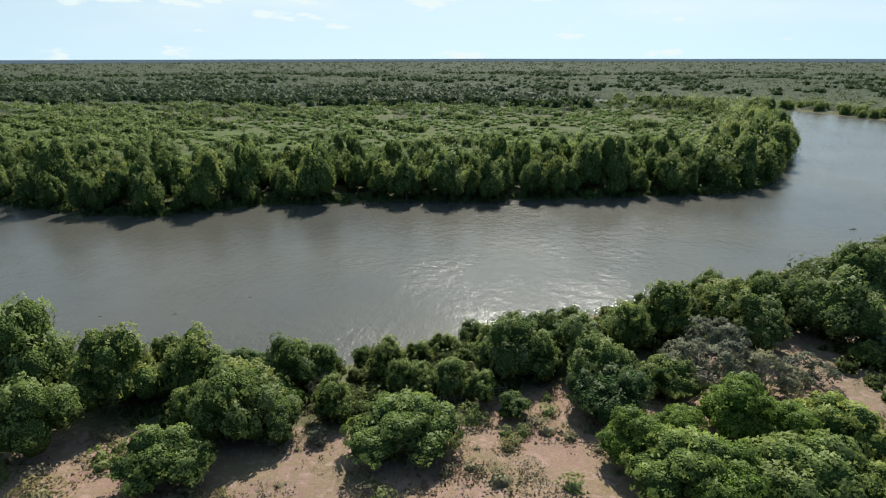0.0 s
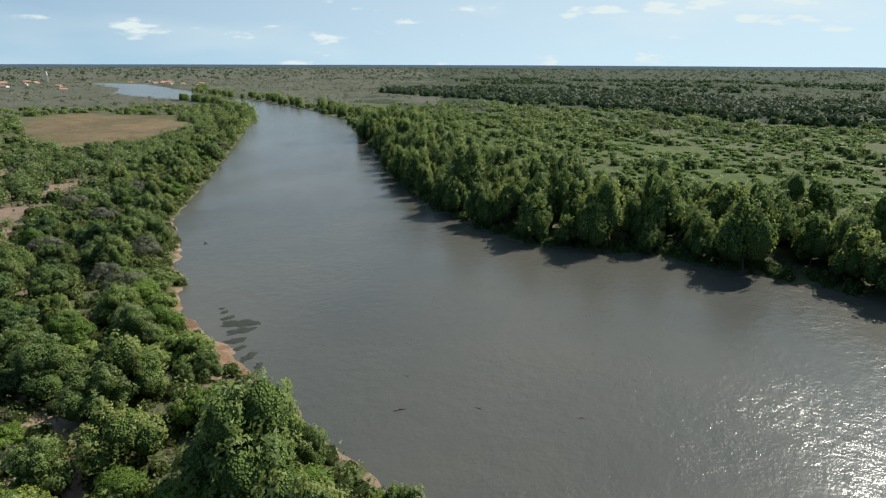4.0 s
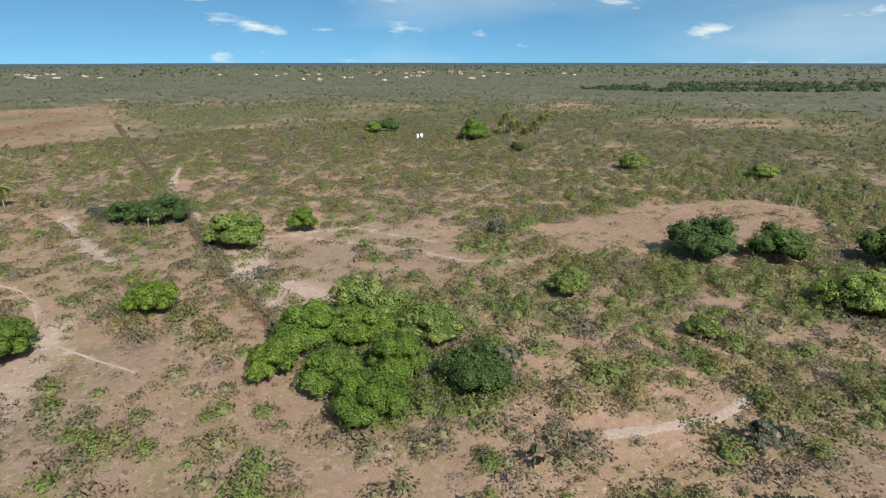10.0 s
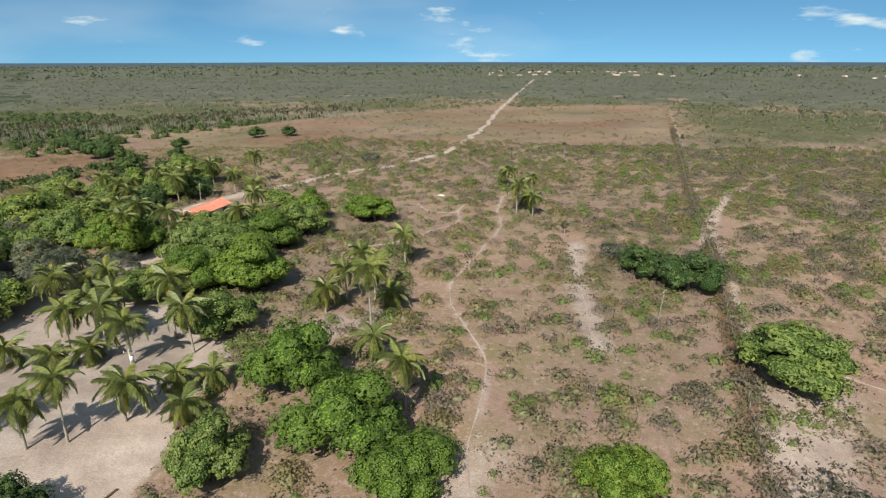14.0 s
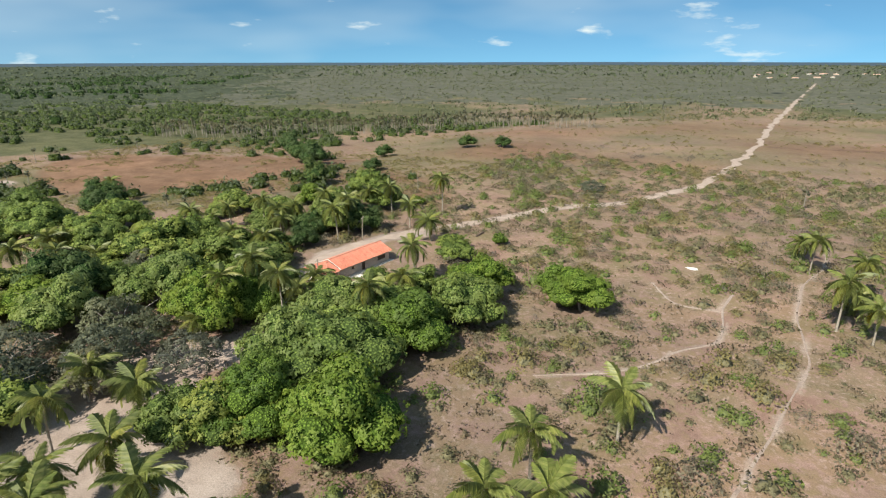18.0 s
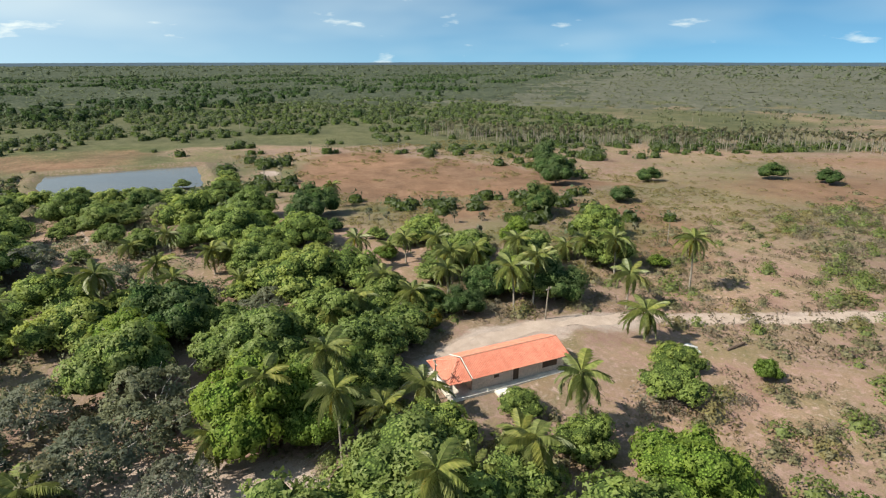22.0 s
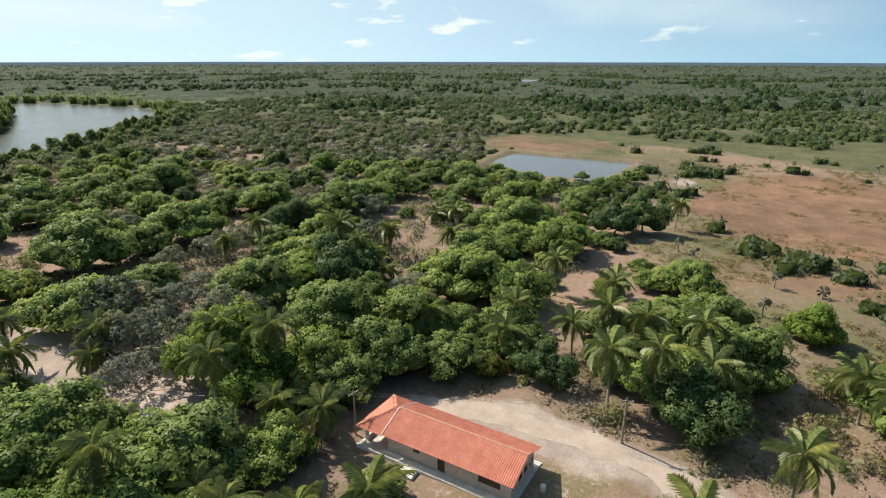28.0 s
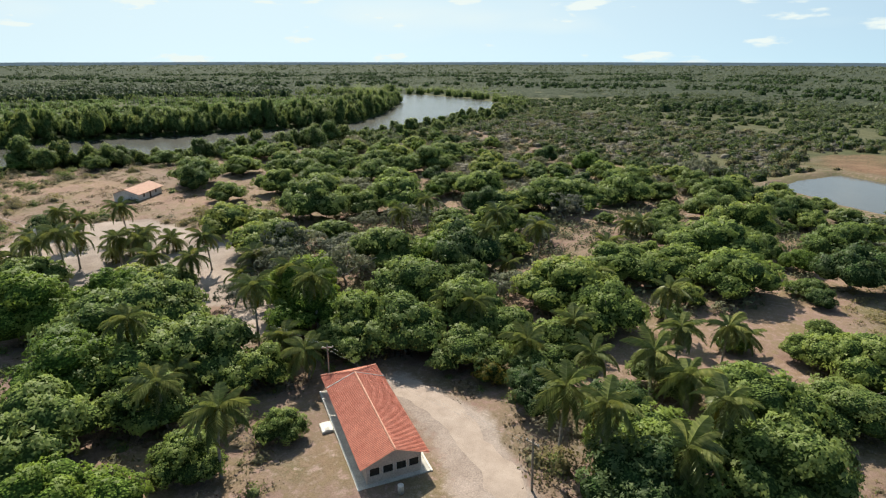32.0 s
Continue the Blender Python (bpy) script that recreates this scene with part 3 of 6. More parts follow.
# ---- building blocks ----
def part(name, data, mat, parent, label="", at=None):
    """Links a mesh or a bmesh as one part under a thing."""
    if isinstance(data, bmesh.types.BMesh):
        me = bpy.data.meshes.new(name)
        data.to_mesh(me)
        data.free()
        data = me
    if mat is not None and not data.materials:
        data.materials.append(mat)
    ob = new(name, data)
    ob.parent = parent
    if at is not None:
        ob.matrix_basis = at
    return tagged(ob, label) if label else ob


def thing(name, label, category, group="", at=None):
    ob = new(name)
    ob.empty_display_size = 0.2
    if at is not None:
        ob.matrix_basis = at
    return tagged(ob, label, category, group)


def tubes(lines, sides=6):
    """Tapered tubes: lines of (x, y, z, radius)."""
    vs, fs = [], []
    for ln in lines:
        ln = np.array(ln, float)
        base = len(vs)
        for i, (x, y, z, r) in enumerate(ln):
            d = ln[min(i + 1, len(ln) - 1), :3] - ln[max(i - 1, 0), :3]
            d = d / (np.linalg.norm(d) + 1e-9)
            u = np.cross(d, (0.3, 0.9, 0.1))
            u /= np.linalg.norm(u) + 1e-9
            w = np.cross(d, u)
            for k in range(sides):
                a = 2 * math.pi * k / sides
                vs.append(np.array((x, y, z)) + r * (math.cos(a) * u + math.sin(a) * w))
        for i in range(len(ln) - 1):
            for k in range(sides):
                p, q = base + i * sides + k, base + i * sides + (k + 1) % sides
                fs.append((p, q, q + sides, p + sides))
    return np.array(vs), np.array(fs)


def leaf_tris(rng, centres, normals, size, aspect=1.5, jitter=0.6, soft=0.45):
    """One pointed leaf cluster per centre, facing near its normal. Gives corners, faces and soft shading normals."""
    n = len(centres)
    nn = normals + jitter * rng.normal(size=(n, 3))
    nn /= np.linalg.norm(nn, axis=1)[:, None]
    u = np.cross(nn, rng.normal(size=(n, 3)))
    u /= np.linalg.norm(u, axis=1)[:, None]
    w = np.cross(nn, u)
    s = (size * (0.65 + 0.7 * rng.random(n)))[:, None]
    a, b = u * s * aspect * 0.5, w * s * 0.55
    v = np.stack([centres - a - b, centres + a, centres - a + b], 1).reshape(-1, 3)
    shade = normals + soft * (nn - normals)
    shade /= np.linalg.norm(shade, axis=1)[:, None]
    return v, np.arange(3 * n).reshape(n, 3), np.repeat(shade, 3, 0)


def dome(a, rows):
    """A low-poly cap: rows of (radius, height). Corners and triangles."""
    ang = np.arange(a) * 2 * math.pi / a
    v = np.concatenate([np.stack([np.cos(ang + 0.4 * k) * r, np.sin(ang + 0.4 * k) * r, np.full(a, h)], 1) for k, (r, h) in enumerate(rows)])
    f = []
    for j in range(len(rows) - 1):
        for i in range(a):
            p, q = j * a + i, j * a + (i + 1) % a
            f += [(p, q, q + a), (p, q + a, p + a)]
    top = (len(rows) - 1) * a
    f += [(top, top + i, top + i + 1) for i in range(1, a - 1)]
    return v, np.array(f)


def crown_mesh(name, seed, mats, lobes=8, lumps=170, leaves=3000, size=0.036, flatness=0.72, spread=0.105, low=0.12, core=True, jitter=0.4, tall=1.0, ragged=0.0):
    """A crown of radius 1: boughs of foliage round a middle one, each a heap of small tufts of leaves over an inner mass."""
    rng = np.random.default_rng(seed)
    az = (np.arange(lobes) + 0.7 * rng.random(lobes)) * 2 * math.pi / lobes
    out = np.where(np.arange(lobes) % 3 == 2, 0.30, 0.54) * (0.8 + 0.35 * rng.random(lobes)) * (1 + ragged * rng.normal(size=lobes))
    bough = np.stack([np.cos(az) * out, np.sin(az) * out, np.where(out < 0.4, 0.40, 0.02) + 0.24 * rng.random(lobes)], 1)
    girth = np.where(out < 0.4, 0.30, 0.33) * (0.75 + 0.5 * rng.random(lobes))
    bough = np.vstack([bough, [(0.05 * rng.normal(), 0.05 * rng.normal(), 0.22)]])
    girth = np.append(girth, 0.47)
    own = rng.choice(lobes + 1, lumps * 3, p=girth ** 2 / (girth ** 2).sum())
    way = rng.normal(size=(lumps * 3, 3))
    way[:, 2] = np.abs(way[:, 2] + 0.25) - 0.25
    way /= np.linalg.norm(way, axis=1)[:, None]
    lc = bough[own] + way * (girth[own] * (0.9 + 0.12 * rng.random(lumps * 3)))[:, None]
    near = np.linalg.norm(lc[:, None] - bough[None], axis=2) / girth[None]
    near[np.arange(len(own)), own] = 9
    keep = near.min(1) > 0.94
    lc, way = lc[keep][:lumps], way[keep][:lumps]
    lr = spread * (0.55 + 0.9 * rng.random(len(lc)))
    pick = rng.choice(len(lc), leaves, p=lr ** 2 / (lr ** 2).sum())
    d = rng.normal(size=(leaves, 3)) + way[pick] * 1.1
    d[:, 2] += 0.45
    d /= np.linalg.norm(d, axis=1)[:, None]
    c = lc[pick] + d * (lr[pick] * (0.6 + 0.45 * rng.random(leaves)))[:, None]
    up, base_z = flatness * tall, low + 0.25 * flatness * tall
    c[:, 2] = c[:, 2] * up + base_z
    face = d * 0.7 + way[pick] * 0.6
    face /= np.linalg.norm(face, axis=1)[:, None]
    v, f, sh = leaf_tris(rng, c, face, size, 1.6, jitter, 0.35)
    idx = np.zeros(len(f), int)
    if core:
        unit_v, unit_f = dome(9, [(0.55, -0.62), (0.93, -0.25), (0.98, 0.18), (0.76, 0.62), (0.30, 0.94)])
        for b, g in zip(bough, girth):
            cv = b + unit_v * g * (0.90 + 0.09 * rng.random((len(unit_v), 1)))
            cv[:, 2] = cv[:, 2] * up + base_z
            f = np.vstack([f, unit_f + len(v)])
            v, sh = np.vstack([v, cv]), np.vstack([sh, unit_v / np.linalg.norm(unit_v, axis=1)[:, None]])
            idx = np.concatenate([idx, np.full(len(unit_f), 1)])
    return mesh_from(name, v, f, mats, True, idx, sh)


def trunk_mesh(name, seed, height_to, girth, limbs, reach, mat, lean=0.1):
    rng = np.random.default_rng(seed)
    top = np.array([rng.normal() * lean, rng.normal() * lean, height_to])
    lines = [[(0, 0, -0.08, girth * 1.5), (top[0] * 0.3, top[1] * 0.3, height_to * 0.4, girth), (*top, girth * 0.7)]]
    for k in range(limbs):
        a = 2 * math.pi * (k + rng.random() * 0.6) / limbs
        r, h = reach * (0.6 + 0.5 * rng.random()), height_to + (0.25 + 0.35 * rng.random())
        m = (top + np.array([math.cos(a) * r * 0.5, math.sin(a) * r * 0.5, (h - height_to) * 0.6 + height_to - top[2]]))
        lines.append([(*top, girth * 0.6), (*m, girth * 0.38), (math.cos(a) * r, math.sin(a) * r, h, girth * 0.12)])
    v, f = tubes(lines, 5)
    return mesh_from(name, v, f, [mat], True)


def make_tree(name, label, trunk, crown):
    t = thing(name, label, "tree")
    part("trunk", trunk, None, t)
    part("crown", crown, None, t)
    return t


def shaded_core_of(name, dark, light):
    """The mass of leaves behind the outer ones, seen in the gaps, with their shade painted into the colour."""
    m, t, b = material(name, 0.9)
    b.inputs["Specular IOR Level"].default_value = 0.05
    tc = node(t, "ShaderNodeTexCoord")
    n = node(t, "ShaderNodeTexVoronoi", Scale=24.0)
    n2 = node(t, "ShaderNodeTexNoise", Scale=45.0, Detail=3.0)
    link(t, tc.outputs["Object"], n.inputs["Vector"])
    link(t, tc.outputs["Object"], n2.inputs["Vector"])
    # cell rims go dark: shade between the leaves, put into the base colour
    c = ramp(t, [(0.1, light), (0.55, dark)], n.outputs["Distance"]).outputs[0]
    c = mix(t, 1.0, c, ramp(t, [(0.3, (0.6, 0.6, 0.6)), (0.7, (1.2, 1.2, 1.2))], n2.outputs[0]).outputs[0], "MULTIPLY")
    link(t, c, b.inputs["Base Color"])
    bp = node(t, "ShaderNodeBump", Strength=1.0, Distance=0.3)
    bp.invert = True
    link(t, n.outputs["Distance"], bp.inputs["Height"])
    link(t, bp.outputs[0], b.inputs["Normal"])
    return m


CORE_DARK = shaded_core_of("shaded_inner_foliage", (0.053, 0.081, 0.024), (0.186, 0.251, 0.064))
CORE_LIME = shaded_core_of("shaded_lime_foliage", (0.053, 0.088, 0.017), (0.190, 0.289, 0.051))
CORE_MANGO = shaded_core_of("shaded_mango_foliage", (0.025, 0.049, 0.017), (0.085, 0.140, 0.041))
CORE_SCRUB = shaded_core_of("shaded_inner_scrub", (0.108, 0.096, 0.060), (0.216, 0.198, 0.108))
CORE_BUSH = shaded_core_of("shaded_inner_bush", (0.06, 0.08, 0.026), (0.15, 0.18, 0.055))
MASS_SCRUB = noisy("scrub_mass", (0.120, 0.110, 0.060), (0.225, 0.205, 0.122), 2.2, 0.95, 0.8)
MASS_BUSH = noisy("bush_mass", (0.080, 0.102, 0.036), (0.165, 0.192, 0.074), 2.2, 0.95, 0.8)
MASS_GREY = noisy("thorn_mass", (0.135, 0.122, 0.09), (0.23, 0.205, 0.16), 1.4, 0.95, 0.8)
KINDS = {}


def add_kind(key, name, label, mat, count, seed, trunk=(0.30, 0.035, 4, 0.5, BARK), **shape):
    KINDS[key] = []
    for i in range(count):
        tr = trunk_mesh(name + "_trunk", seed + i, trunk[0], trunk[1], trunk[2], trunk[3], trunk[4])
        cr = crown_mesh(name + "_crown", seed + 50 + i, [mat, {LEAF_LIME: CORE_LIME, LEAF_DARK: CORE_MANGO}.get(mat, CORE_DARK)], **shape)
        KINDS[key].append((name, label, tr, cr))


add_kind("c", "cashew_tree", "broad dark green cashew tree with dense rounded crown", LEAF_CASHEW, 4, 10, lobes=9)
add_kind("b", "cashew_tree", "bright lime-green cashew tree with dense domed crown", LEAF_LIME, 4, 20, lobes=10, lumps=210, leaves=4000, size=0.031, spread=0.09, flatness=0.84)
add_kind("d", "mango_tree", "dark green mango tree with thick rounded crown", LEAF_DARK, 2, 30, flatness=0.95, leaves=2900)
add_kind("g", "bare_tree", "greyish half-leafless tree with pale branches", LEAF_GREY, 3, 40, trunk=(0.25, 0.03, 11, 0.9, TWIG), lumps=190, leaves=4000, size=0.038, core=False, jitter=0.8, ragged=0.12)
add_kind("y", "yellow_tree", "small tree with yellowing leaves", LEAF_YELLOW, 1, 45, tall=1.3)
add_kind("r", "riverside_tree", "tall green riverside tree with loose uneven crown", LEAF_RIVER, 5, 60, trunk=(0.5, 0.03, 4, 0.45, BARK), lobes=9, lumps=130, leaves=2000, size=0.046, flatness=1.35, spread=0.12, low=0.1, ragged=0.14)
add_kind("s", "grey_shrub", "low grey-green shrub on dry soil", LEAF_GREY, 1, 80, trunk=(0.2, 0.03, 6, 0.6, TWIG), lobes=5, lumps=50, leaves=900, size=0.085, core=False, ragged=0.15)
add_kind("m", "mangrove_tree", "tall mangrove tree on the muddy river bank", LEAF_MANGROVE, 5, 90, trunk=(0.8, 0.03, 4, 0.4, BARK), lobes=9, lumps=120, leaves=1700, size=0.050, flatness=1.75, spread=0.125, low=0.02, ragged=0.14)

tree_rng = random.Random(7)
made_kinds = {}


def plant(key, x, y, r, group="", rise=0.0):
    variants = KINDS[key]
    i = tree_rng.randrange(len(variants))
    spin = tree_rng.uniform(0, 360)
    lofty = tree_rng.uniform(0.98, 1.28) if key == "m" else tree_rng.uniform(0.85, 1.12)
    m = pose(x, y, ground_at(x, y) - 0.03 + rise, 0, 0, spin) @ Matrix.Diagonal((r, r * tree_rng.uniform(0.9, 1.1), r * lofty, 1))
    if (key, i) not in made_kinds:
        t = make_tree(*variants[i])
        t.matrix_basis = m
        tagged(t, group=group) if group else None
        made_kinds[key, i] = t
        return t
    src_tree = made_kinds[key, i]
    keep = src_tree.matrix_basis.copy()
    src_tree.matrix_basis = Matrix()
    t = copy_thing(src_tree, m)
    src_tree.matrix_basis = keep
    return t

# ---- trees that stand out, by kind: x, y, crown radius ----
CASHEW_A = [(-5, 56, 6.9), (45, 55, 5.9), (-30, 50, 5.8), (25, 48, 6.4), (37, 47, 6.9), (-192, 23, 7.5), (108, 17, 9.0), (-159, 9, 3.5), (53, 4, 8.5),
            (-157, -17, 4.9), (-124, -20, 6.2), (-118, -30, 7.7), (79, -48, 7.2), (149, -56, 8.5), (-47, -57, 5.6), (31, -59, 9.5), (17, -61, 5.4),
            (83, -61, 8.0), (55, -61, 9.5), (134, -65, 7.3), (84, -77, 6.7), (107, -78, 8.6), (31, -82, 5.9), (16, -84, 8.2), (-29, -89, 6.8)]
CASHEW_B = [(154, -89, 8.0), (-120, -91, 8.6), (70, -93, 7.8), (57, -98, 7.4), (139, -99, 8.3), (-6, -100, 5.8), (36, -105, 7.5), (112, -108, 4.2),
            (47, -120, 5.3), (124, -120, 8.4), (35, -124, 8.4), (-8, -125, 6.9), (103, -129, 8.7), (22, -131, 6.0), (75, -131, 7.4), (-1, -132, 7.6),
            (89, -134, 6.8), (39, -136, 7.2), (5, -139, 5.2), (132, -138, 8.0), (19, -136, 5.6), (91, -145, 8.0), (58, -146, 6.9), (33, -147, 5.6)]
CASHEW_C = [(48, -150, 5.0), (6, -152, 3.0), (-4, -154, 4.2), (79, -166, 3.3), (81, -173, 6.2), (0, -173, 4.6), (58, -174, 6.8), (40, -177, 7.0),
            (5, -180, 3.8), (68, -179, 5.8), (49, -183, 7.1), (46, -202, 6.6), (63, -216, 6.6), (-288, -84, 7.0), (-19, -146, 7.5), (-311, -40, 6.5)]
LIME = [(36, 58, 5.8), (28, 57, 4.0), (-84, 50, 3.2), (-99, 22, 4.3), (-104, -8, 5.7), (-108, -31, 6.7), (-69, -59, 5.9), (-92, -62, 5.2), (-61, -65, 8.5),
        (-50, -75, 8.0), (-138, -91, 5.0), (46, -107, 7.5), (-24, -109, 9.3), (-10, -109, 6.4), (16, -120, 8.6), (-16, -133, 8.0), (-15, -159, 7.1),
        (-29, -167, 6.4), (-3, -189, 2.4), (68, -193, 5.0), (39, -212, 2.6)]
BARE = [(12, -97, 6.0), (8, -110, 5.0), (22, -88, 6.0), (37, 70, 6.5), (45, 69, 5.5), (-155, 49, 7.0), (50, -39, 7.2), (187, -50, 8.2), (95, -87, 7.0), (29, -95, 6.1), (16, -102, 6.3), (26, -110, 6.4), (-99, -140, 4.0), (-2, -259, 4.3)]
RIVERSIDE = [(87, 107, 5.1), (76, 98, 6.3), (56, 90, 4.4), (49, 90, 5.4), (62, 88, 5.3), (36, 84, 5.1), (29, 80, 4.4), (21, 76, 4.7), (10, 74, 5.4), (14, 73, 4.1),
             (-8, 73, 3.5), (-3, 69, 2.4), (-21, 69, 4.3), (1, 68, 3.1), (-57, 68, 7.0), (-34, 67, 4.9), (5, 66, 2.6), (-43, 64, 5.5), (-14, 62, 3.2), (-25, 62, 5.4),
             (-21, 59, 4.1), (-31, 59, 3.4), (-108, 59, 3.6), (-94, 58, 5.3), (-25, 57, 5.0), (-47, 55, 4.9), (-99, 38, 4.5)]
SHRUB = [(-15, 57, 1.8), (-126, 34, 3.4), (-136, 28, 3.5), (-126, -5, 3.4), (-175, -54, 3.8)]
MANGO = [(9, 63, 2.5), (22, 63, 6.2), (-139, 57, 8.1), (-227, 21, 7.8), (-210, 2, 6.8), (-119, -4, 5.4), (4, -6, 6.5), (-199, -10, 9.0), (-112, -124, 7.0), (-104, -131, 6.0),
         (116, -151, 6.7), (101, -155, 3.0), (124, -157, 7.6), (36, -160, 4.5), (42, -168, 5.3), (88, -215, 6.7), (89, -249, 4.5), (140, -260, 9.0), (128, -252, 7.0),
         (165, -275, 7.0), (178, -284, 7.5), (112, -285, 5.4), (-290, -264, 7.5), (-289, -150, 4.5), (90, -327, 5.5), (74, -337, 5.4)]
MORE_CASHEW = [(28, -22, 7.0), (44, -14, 7.5), (62, -18, 8.0), (72, 2, 7.5), (22, 18, 7.0), (50, 22, 7.5), (86, 18, 7.0), (66, -34, 7.0), (12, -28, 5.5), (-13, -120, 8.5), (27, -139, 6.5), (-9, -134, 7.6), (59, -136, 8.5), (10, -63, 8.0), (-6, -118, 8.0), (-10, -103, 6.3), (-8, -142, 6.0), (128, -73, 8.7), (96, -78, 9.0),
               (43, -142, 5.0), (31, 68, 5.0), (42, 46, 4.5), (36, 0, 9.0), (5, 7, 9.0), (89, -8, 9.0)]
POND_TREES = [(172, -118, 5.0), (180, -105, 4.2), (184, -88, 4.5), (176, -78, 5.5), (186, -70, 4.0), (170, -98, 6.0), (162, -110, 6.0), (189, -122, 3.0), (195, -139, 4.0), (182, -138, 5.0),
              (206, -141, 3.4), (170, -135, 6.0), (160, -88, 6.0), (164, -70, 6.5), (157, -130, 5.5)]
MORE_LIME = [(-305, -198, 11.0), (-276, -262, 7.0), (-115, -26, 5.5), (-104, -18, 5.0), (-113, -14, 5.2), (-99, -26, 4.6), (-34, -163, 7.5), (-13, -105, 7.0), (15, -126, 6.6), (22, 53, 5.0), (29, 46, 5.7), (40, 54, 4.5)]
MORE_OTHER = [(20, -107, 6.5), (17, -89, 7.0), (41, 76, 6.4), (52, 70, 4.3)]
for key, group, spots in (("c", "cashew trees of the orchard", MORE_CASHEW), ("b", "lime-green cashew trees", MORE_LIME), ("g", "half-bare trees", MORE_OTHER),
                          ("c", "trees by the pond", POND_TREES), ("d", "mango trees", [(-32, -45, 5.2), (34, -179, 6.5), (51, -112, 8.0)]), ("r", "trees along the near bank", [(21, 68, 4.6), (51, 82, 5.4), (64, 84, 6.5)]),
                          ("c", "cashew trees of the orchard", CASHEW_A + CASHEW_B + CASHEW_C), ("b", "lime-green cashew trees", LIME), ("g", "half-bare trees", BARE),
                          ("r", "trees along the near bank", RIVERSIDE), ("s", "grey shrubs", SHRUB), ("d", "mango trees", MANGO), ("y", "yellowing trees", [(34, -152, 2.7), (40, -155, 3.0)])):
    for x, y, r in spots:
        plant(key, x, y, r * (1.17 if key == "c" and x > -25 and y < 30 else 1.06), group)

taken = [(x, y, r) for spots in (POND_TREES, MORE_CASHEW, MORE_LIME, MORE_OTHER, CASHEW_A, CASHEW_B, CASHEW_C, LIME, BARE, RIVERSIDE, SHRUB, MANGO) for x, y, r in spots]
TAKEN = np.array(taken)


def free(x, y, r, factor=0.75):
    d = np.hypot(TAKEN[:, 0] - x, TAKEN[:, 1] - y)
    return bool((d > factor * (TAKEN[:, 2] + r)).all())


def off_tracks(x, y, gap):
    px, py = np.array([x]), np.array([y])
    return min(seg_distance(px, py, ln)[0] for ln in [ROAD] + PATHS) > gap


# the dense strip of trees along the near bank, west and east of the start
strip = random.Random(21)
placed = []
for n in range(2600):
    x = strip.uniform(-330, 300)
    y0 = float(np.interp(x, [p[0] for p in SOUTH_LINE], [p[1] for p in SOUTH_LINE]))
    depth = 15 if -60 < x < 60 else (34 if x < -60 else 45)
    y = y0 - 3.5 - strip.random() ** 1.4 * depth
    r = strip.uniform(2.8, 5.2) if strip.random() < 0.8 else strip.uniform(1.8, 2.8)
    r *= 0.74 if -20 < x < 120 else 1.0
    if all((x - a) ** 2 + (y - b) ** 2 > (0.46 * (r + c)) ** 2 for a, b, c in placed) and free(x, y, r, 0.5) and river_distance(np.array([x]), np.array([y]))[0] > (4.2 if -122 < x < -72 else 2.0):
        placed.append((x, y, r))
for x, y, r in placed[:400]:
    plant(strip.choice("rrrrrcdgb"), x, y, r, "trees along the near bank")

# mangroves of the far bank: the front rows
front = []
for n in range(1500):
    x = strip.uniform(-330, 240)
    y0 = float(np.interp(x, [p[0] for p in NORTH_LINE], [p[1] for p in NORTH_LINE]))
    y = y0 + 0.8 + strip.random() ** 1.2 * 40
    r = strip.uniform(4.0, 8.4)
    if all((x - a) ** 2 + (y - b) ** 2 > (0.56 * (r + c)) ** 2 for a, b, c in front) and river_distance(np.array([x]), np.array([y]))[0] > 0.3:
        front.append((x, y, r))
for x, y, r in front[:290]:
    plant("m", x, y, r, "mangroves of the far bank")

# tall trees on both banks where the river bends away
bend = random.Random(33)
far_row = []
for bank, away, x0, x1, count in ((SOUTH_LINE, -1, -720, -330, 46), (NORTH_LINE, 1, -1000, -330, 44)):
    for n in range(count):
        x = x0 + (x1 - x0) * (n + bend.random()) / count
        y = float(np.interp(x, [p[0] for p in bank], [p[1] for p in bank])) + away * (5 + bend.random() ** 1.5 * 22)
        far_row.append((x, y, bend.uniform(4.2, 7.0)))

# mangroves of the far bank upstream, where it turns north
turn_line = flat(NORTH_BANK[1:11])
reach = np.concatenate([[0], np.cumsum(np.hypot(*np.diff(turn_line, axis=0).T))])
for n in range(130):
    u = bend.uniform(0.1, 1.0) * reach[-1]
    k = min(int(np.searchsorted(reach, u, "right")) - 1, len(turn_line) - 2)
    (ax, ay), (bx, by) = turn_line[k], turn_line[k + 1]
    w = (u - reach[k]) / (reach[k + 1] - reach[k])
    off = 3 + bend.random() ** 1.3 * 30
    x, y = ax + (bx - ax) * w + off * (by - ay) / (reach[k + 1] - reach[k]), ay + (by - ay) * w - off * (bx - ax) / (reach[k + 1] - reach[k])
    if river_distance(np.array([x]), np.array([y]))[0] > 1.0:
        far_row.append((x, y, bend.uniform(4.8, 7.6)))

# trees of the outer bank opposite
for n in range(70):
    y = bend.uniform(262, 600)
    x = float(np.interp(y, [262, 305, 345, 400, 450, 525, 575, 630], [278, 310, 330, 338, 334, 318, 285, 230])) + 4 + bend.random() ** 1.3 * 30
    far_row.append((x, y, bend.uniform(3.2, 5.6)))

